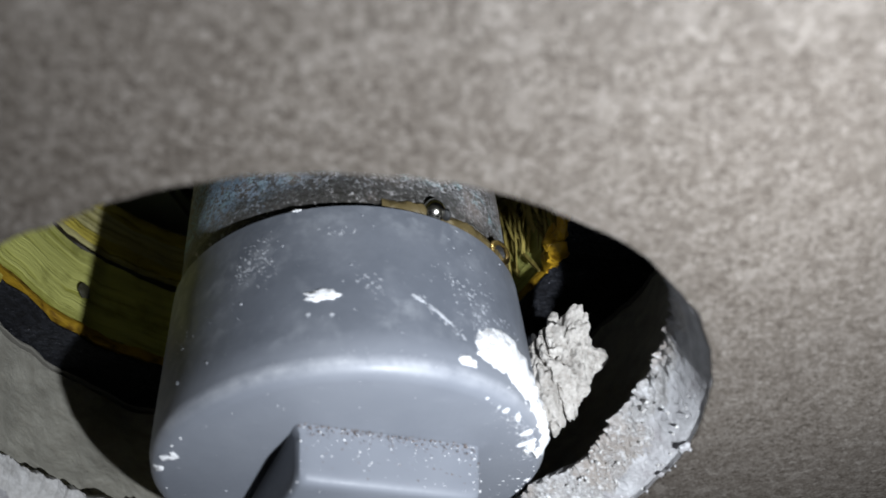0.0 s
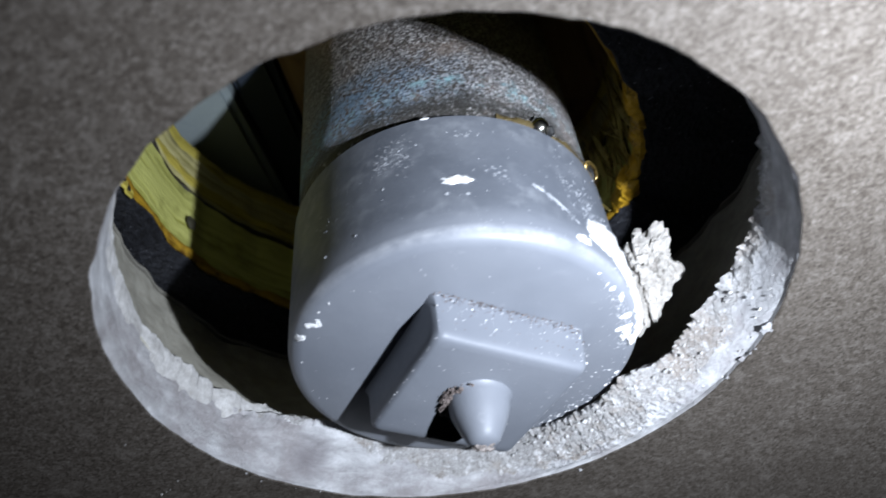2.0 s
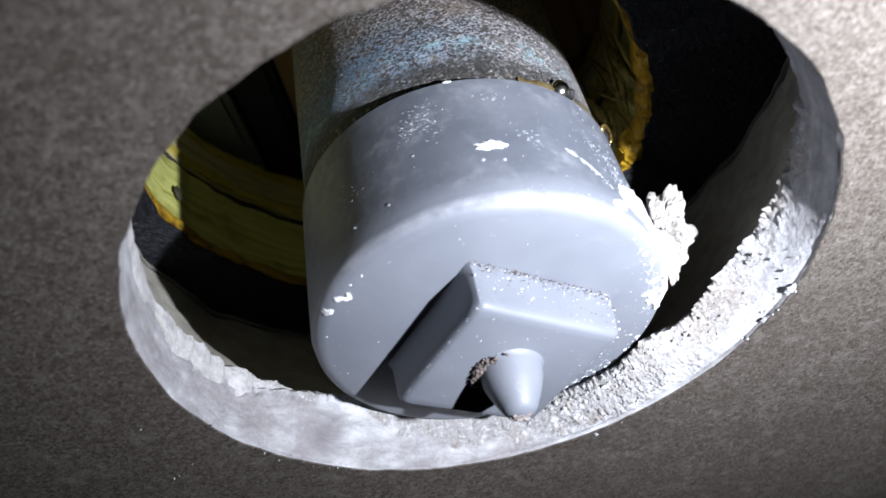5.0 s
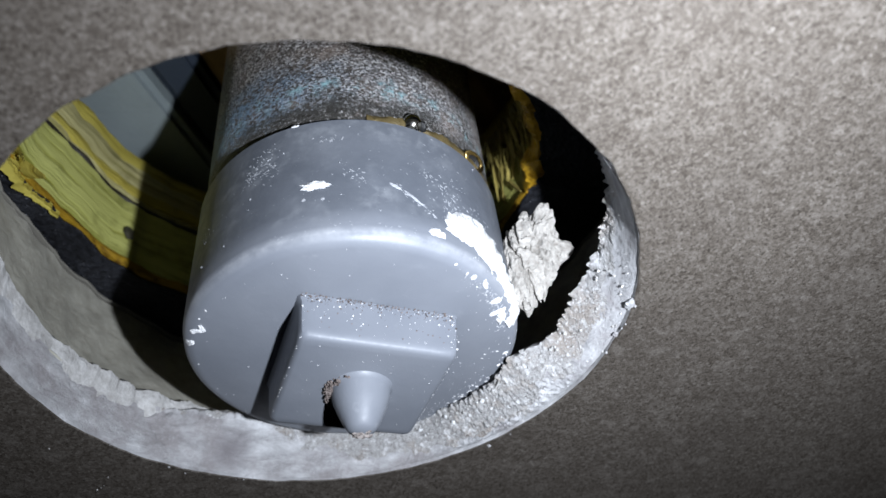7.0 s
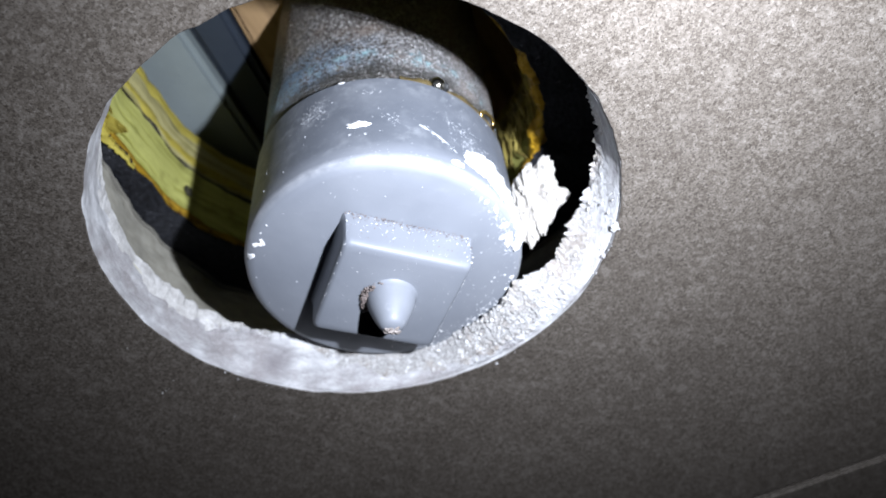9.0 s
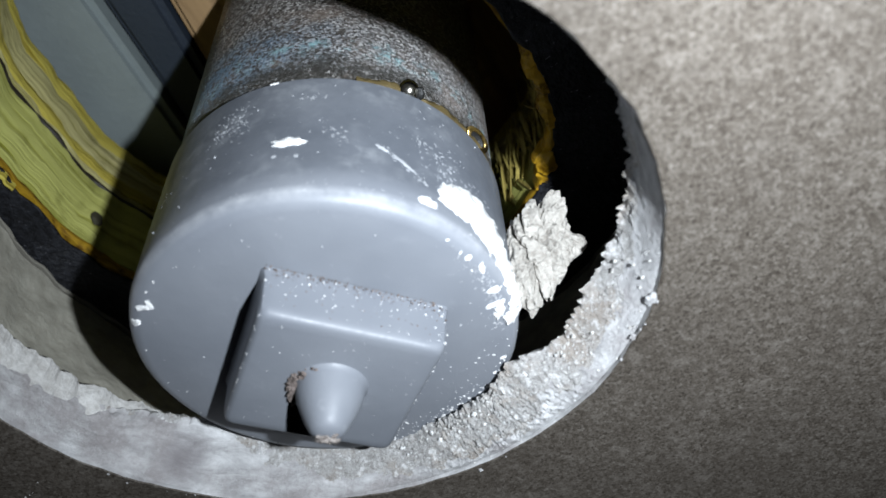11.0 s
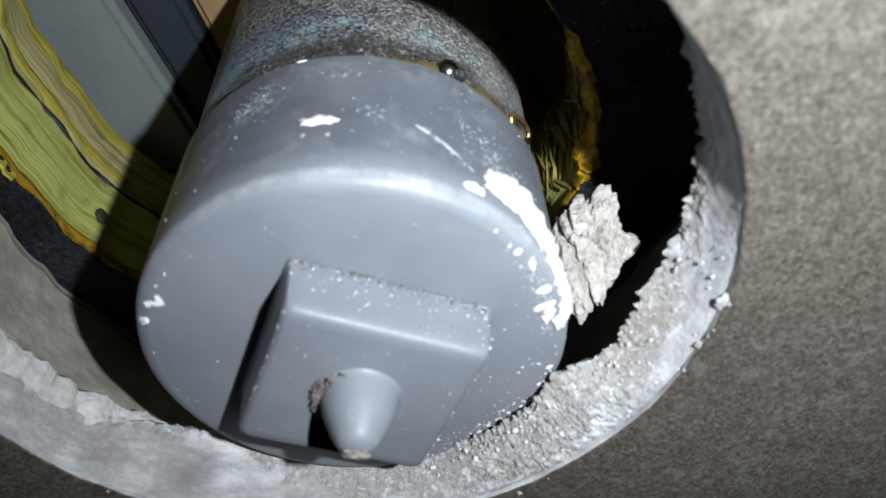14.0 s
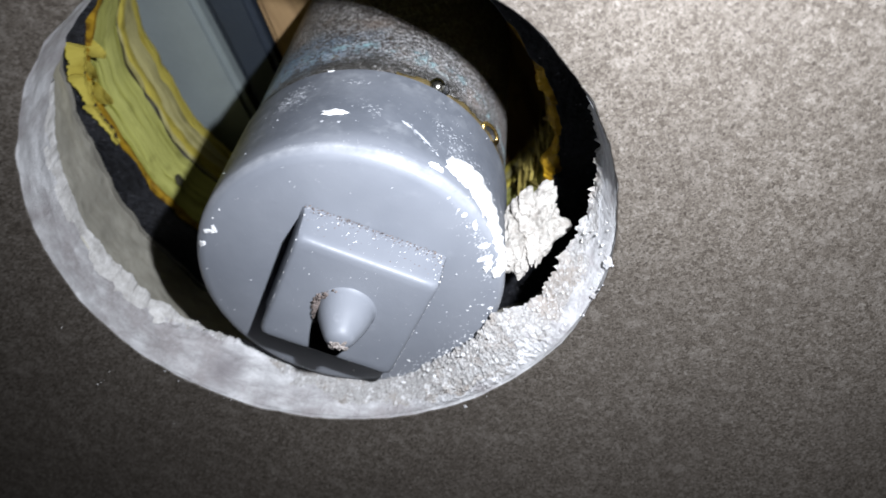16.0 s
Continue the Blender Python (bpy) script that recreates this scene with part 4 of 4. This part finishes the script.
for hi, lo, wide, seed in ((189, 170, 0.0026, 3.0), (177, 163, 0.0042, 8.0)):
    b, loops = bmesh.new(), []
    for i in range(41):
        t = i / 40
        a = hi + (lo - hi) * t
        r0 = table(PLY_R, a) + 0.0002
        w = wide * (0.12 + 0.88 * t) * (0.8 + 0.5 * fract((a * 0.3, seed, 0), 1.0, seed, 4))
        front = PLY_Y0 - 0.0014 - 0.0010 * t * t
        edge = r0 + 0.0006 * fract((a * 0.5, 2, seed), 1.0, seed, 4)
        loops.append([in_wall(PLY_C.x + q * math.cos(radians(a)), y, PLY_C.z + q * math.sin(radians(a))) for q, y in ((edge, front), (edge + w, front - 0.0003), (edge + w, front + 0.0004), (edge, front + 0.0012))])
    rings(b, loops, caps=(True, True))
    part("peeled_veneer", b, PLY_GOLD, ply, "peeled golden strip of veneer")
knot_a = math.degrees(math.atan2(KNOT[2] - PLY_C.z, KNOT[0] - PLY_C.x))
kr = table(PLY_R, knot_a) + 0.0003
b = bmesh.new()
bmesh.ops.create_icosphere(b, subdivisions=3, radius=1.0)
for v in b.verts:
    v.co *= 1 + 0.25 * fract(v.co, 1.5, 3.0)
    v.co = Vector((v.co.x * 0.00035, v.co.y * 0.0014, v.co.z * 0.0012))
b.transform(FRAME @ Matrix.Translation((PLY_C.x + kr * math.cos(radians(knot_a)), KNOT[1], PLY_C.z + kr * math.sin(radians(knot_a)))) @ Matrix.Rotation(radians(-knot_a), 4, "Y"))
part("knot", b, KNOT_DARK, ply, "dark knot in the veneer")

# ---- plain slabs that close the wall; the unseen boards are dark to cut bounce ----
def room_slab(name, lo, hi, mat, label, category):
    b = bmesh.new()
    box(b, lo, hi)
    return tagged(part(name, b, mat, smooth=False), label, category, kind="structure")


room_slab("floor", (-0.6, -0.45, -0.05), (0.6, 0.26, 0.0), FLOOR, "plain grey screed floor at the foot of the wall", "floor")
room_slab("wall_back", (-0.6, 0.19, 0), (0.6, 0.26, 0.9), CAVITY, "unseen dark wall added to close the stud space", "wall")
room_slab("wall_west", (-0.6, 0.0225, 0), (-0.56, 0.19, 0.9), CAVITY, "plain side closing the stud space", "wall")
room_slab("wall_east", (0.56, 0.0225, 0), (0.6, 0.19, 0.9), CAVITY, "plain side closing the stud space", "wall")
room_slab("wall_top", (-0.56, 0.0225, 0.86), (0.56, 0.19, 0.9), CAVITY, "plain top closing the stud space", "wall")

# ---- the other tiles and the grout, last ----
bm = bmesh.new()
box(bm, (0, 0, 0), (TILE_W - JOINT, THICK, TILE_H - JOINT))
bmesh.ops.bevel(bm, geom=bm.edges[:], offset=0.0006, segments=2, affect="EDGES")
plain = bpy.data.meshes.new("tile")
bm.to_mesh(plain)
bm.free()
plain.materials.append(TILE)
row0 = -math.floor(TILE_Z0 / TILE_H)
for row in range(row0, 5):
    for col in range(-2, 3):
        if row == 0 and col == 0:
            continue
        x, z = TILE_X0 + col * TILE_W, TILE_Z0 + JOINT / 2 + row * TILE_H
        if x + TILE_W < -0.6 or x > 0.6 or z + TILE_H > 0.91 or z < 0:
            continue
        x0, x1 = max(x, -0.6), min(x + TILE_W - JOINT, 0.6)
        if x1 - x0 < 0.02:
            continue
        t = new("tile", plain)
        t.parent = wall
        t.location = Vector((x0, 0.0, z)) - wall.location
        t.scale.x = (x1 - x0) / (TILE_W - JOINT)
bm = bmesh.new()
for row in range(row0, 3):
    z = TILE_Z0 + row * TILE_H
    box(bm, (-0.6, 0.0012, z - JOINT / 2), (0.6, THICK + 0.002, z + JOINT / 2))
part("grout", bm, GROUT, wall, "pale recessed grout joints", smooth=False)
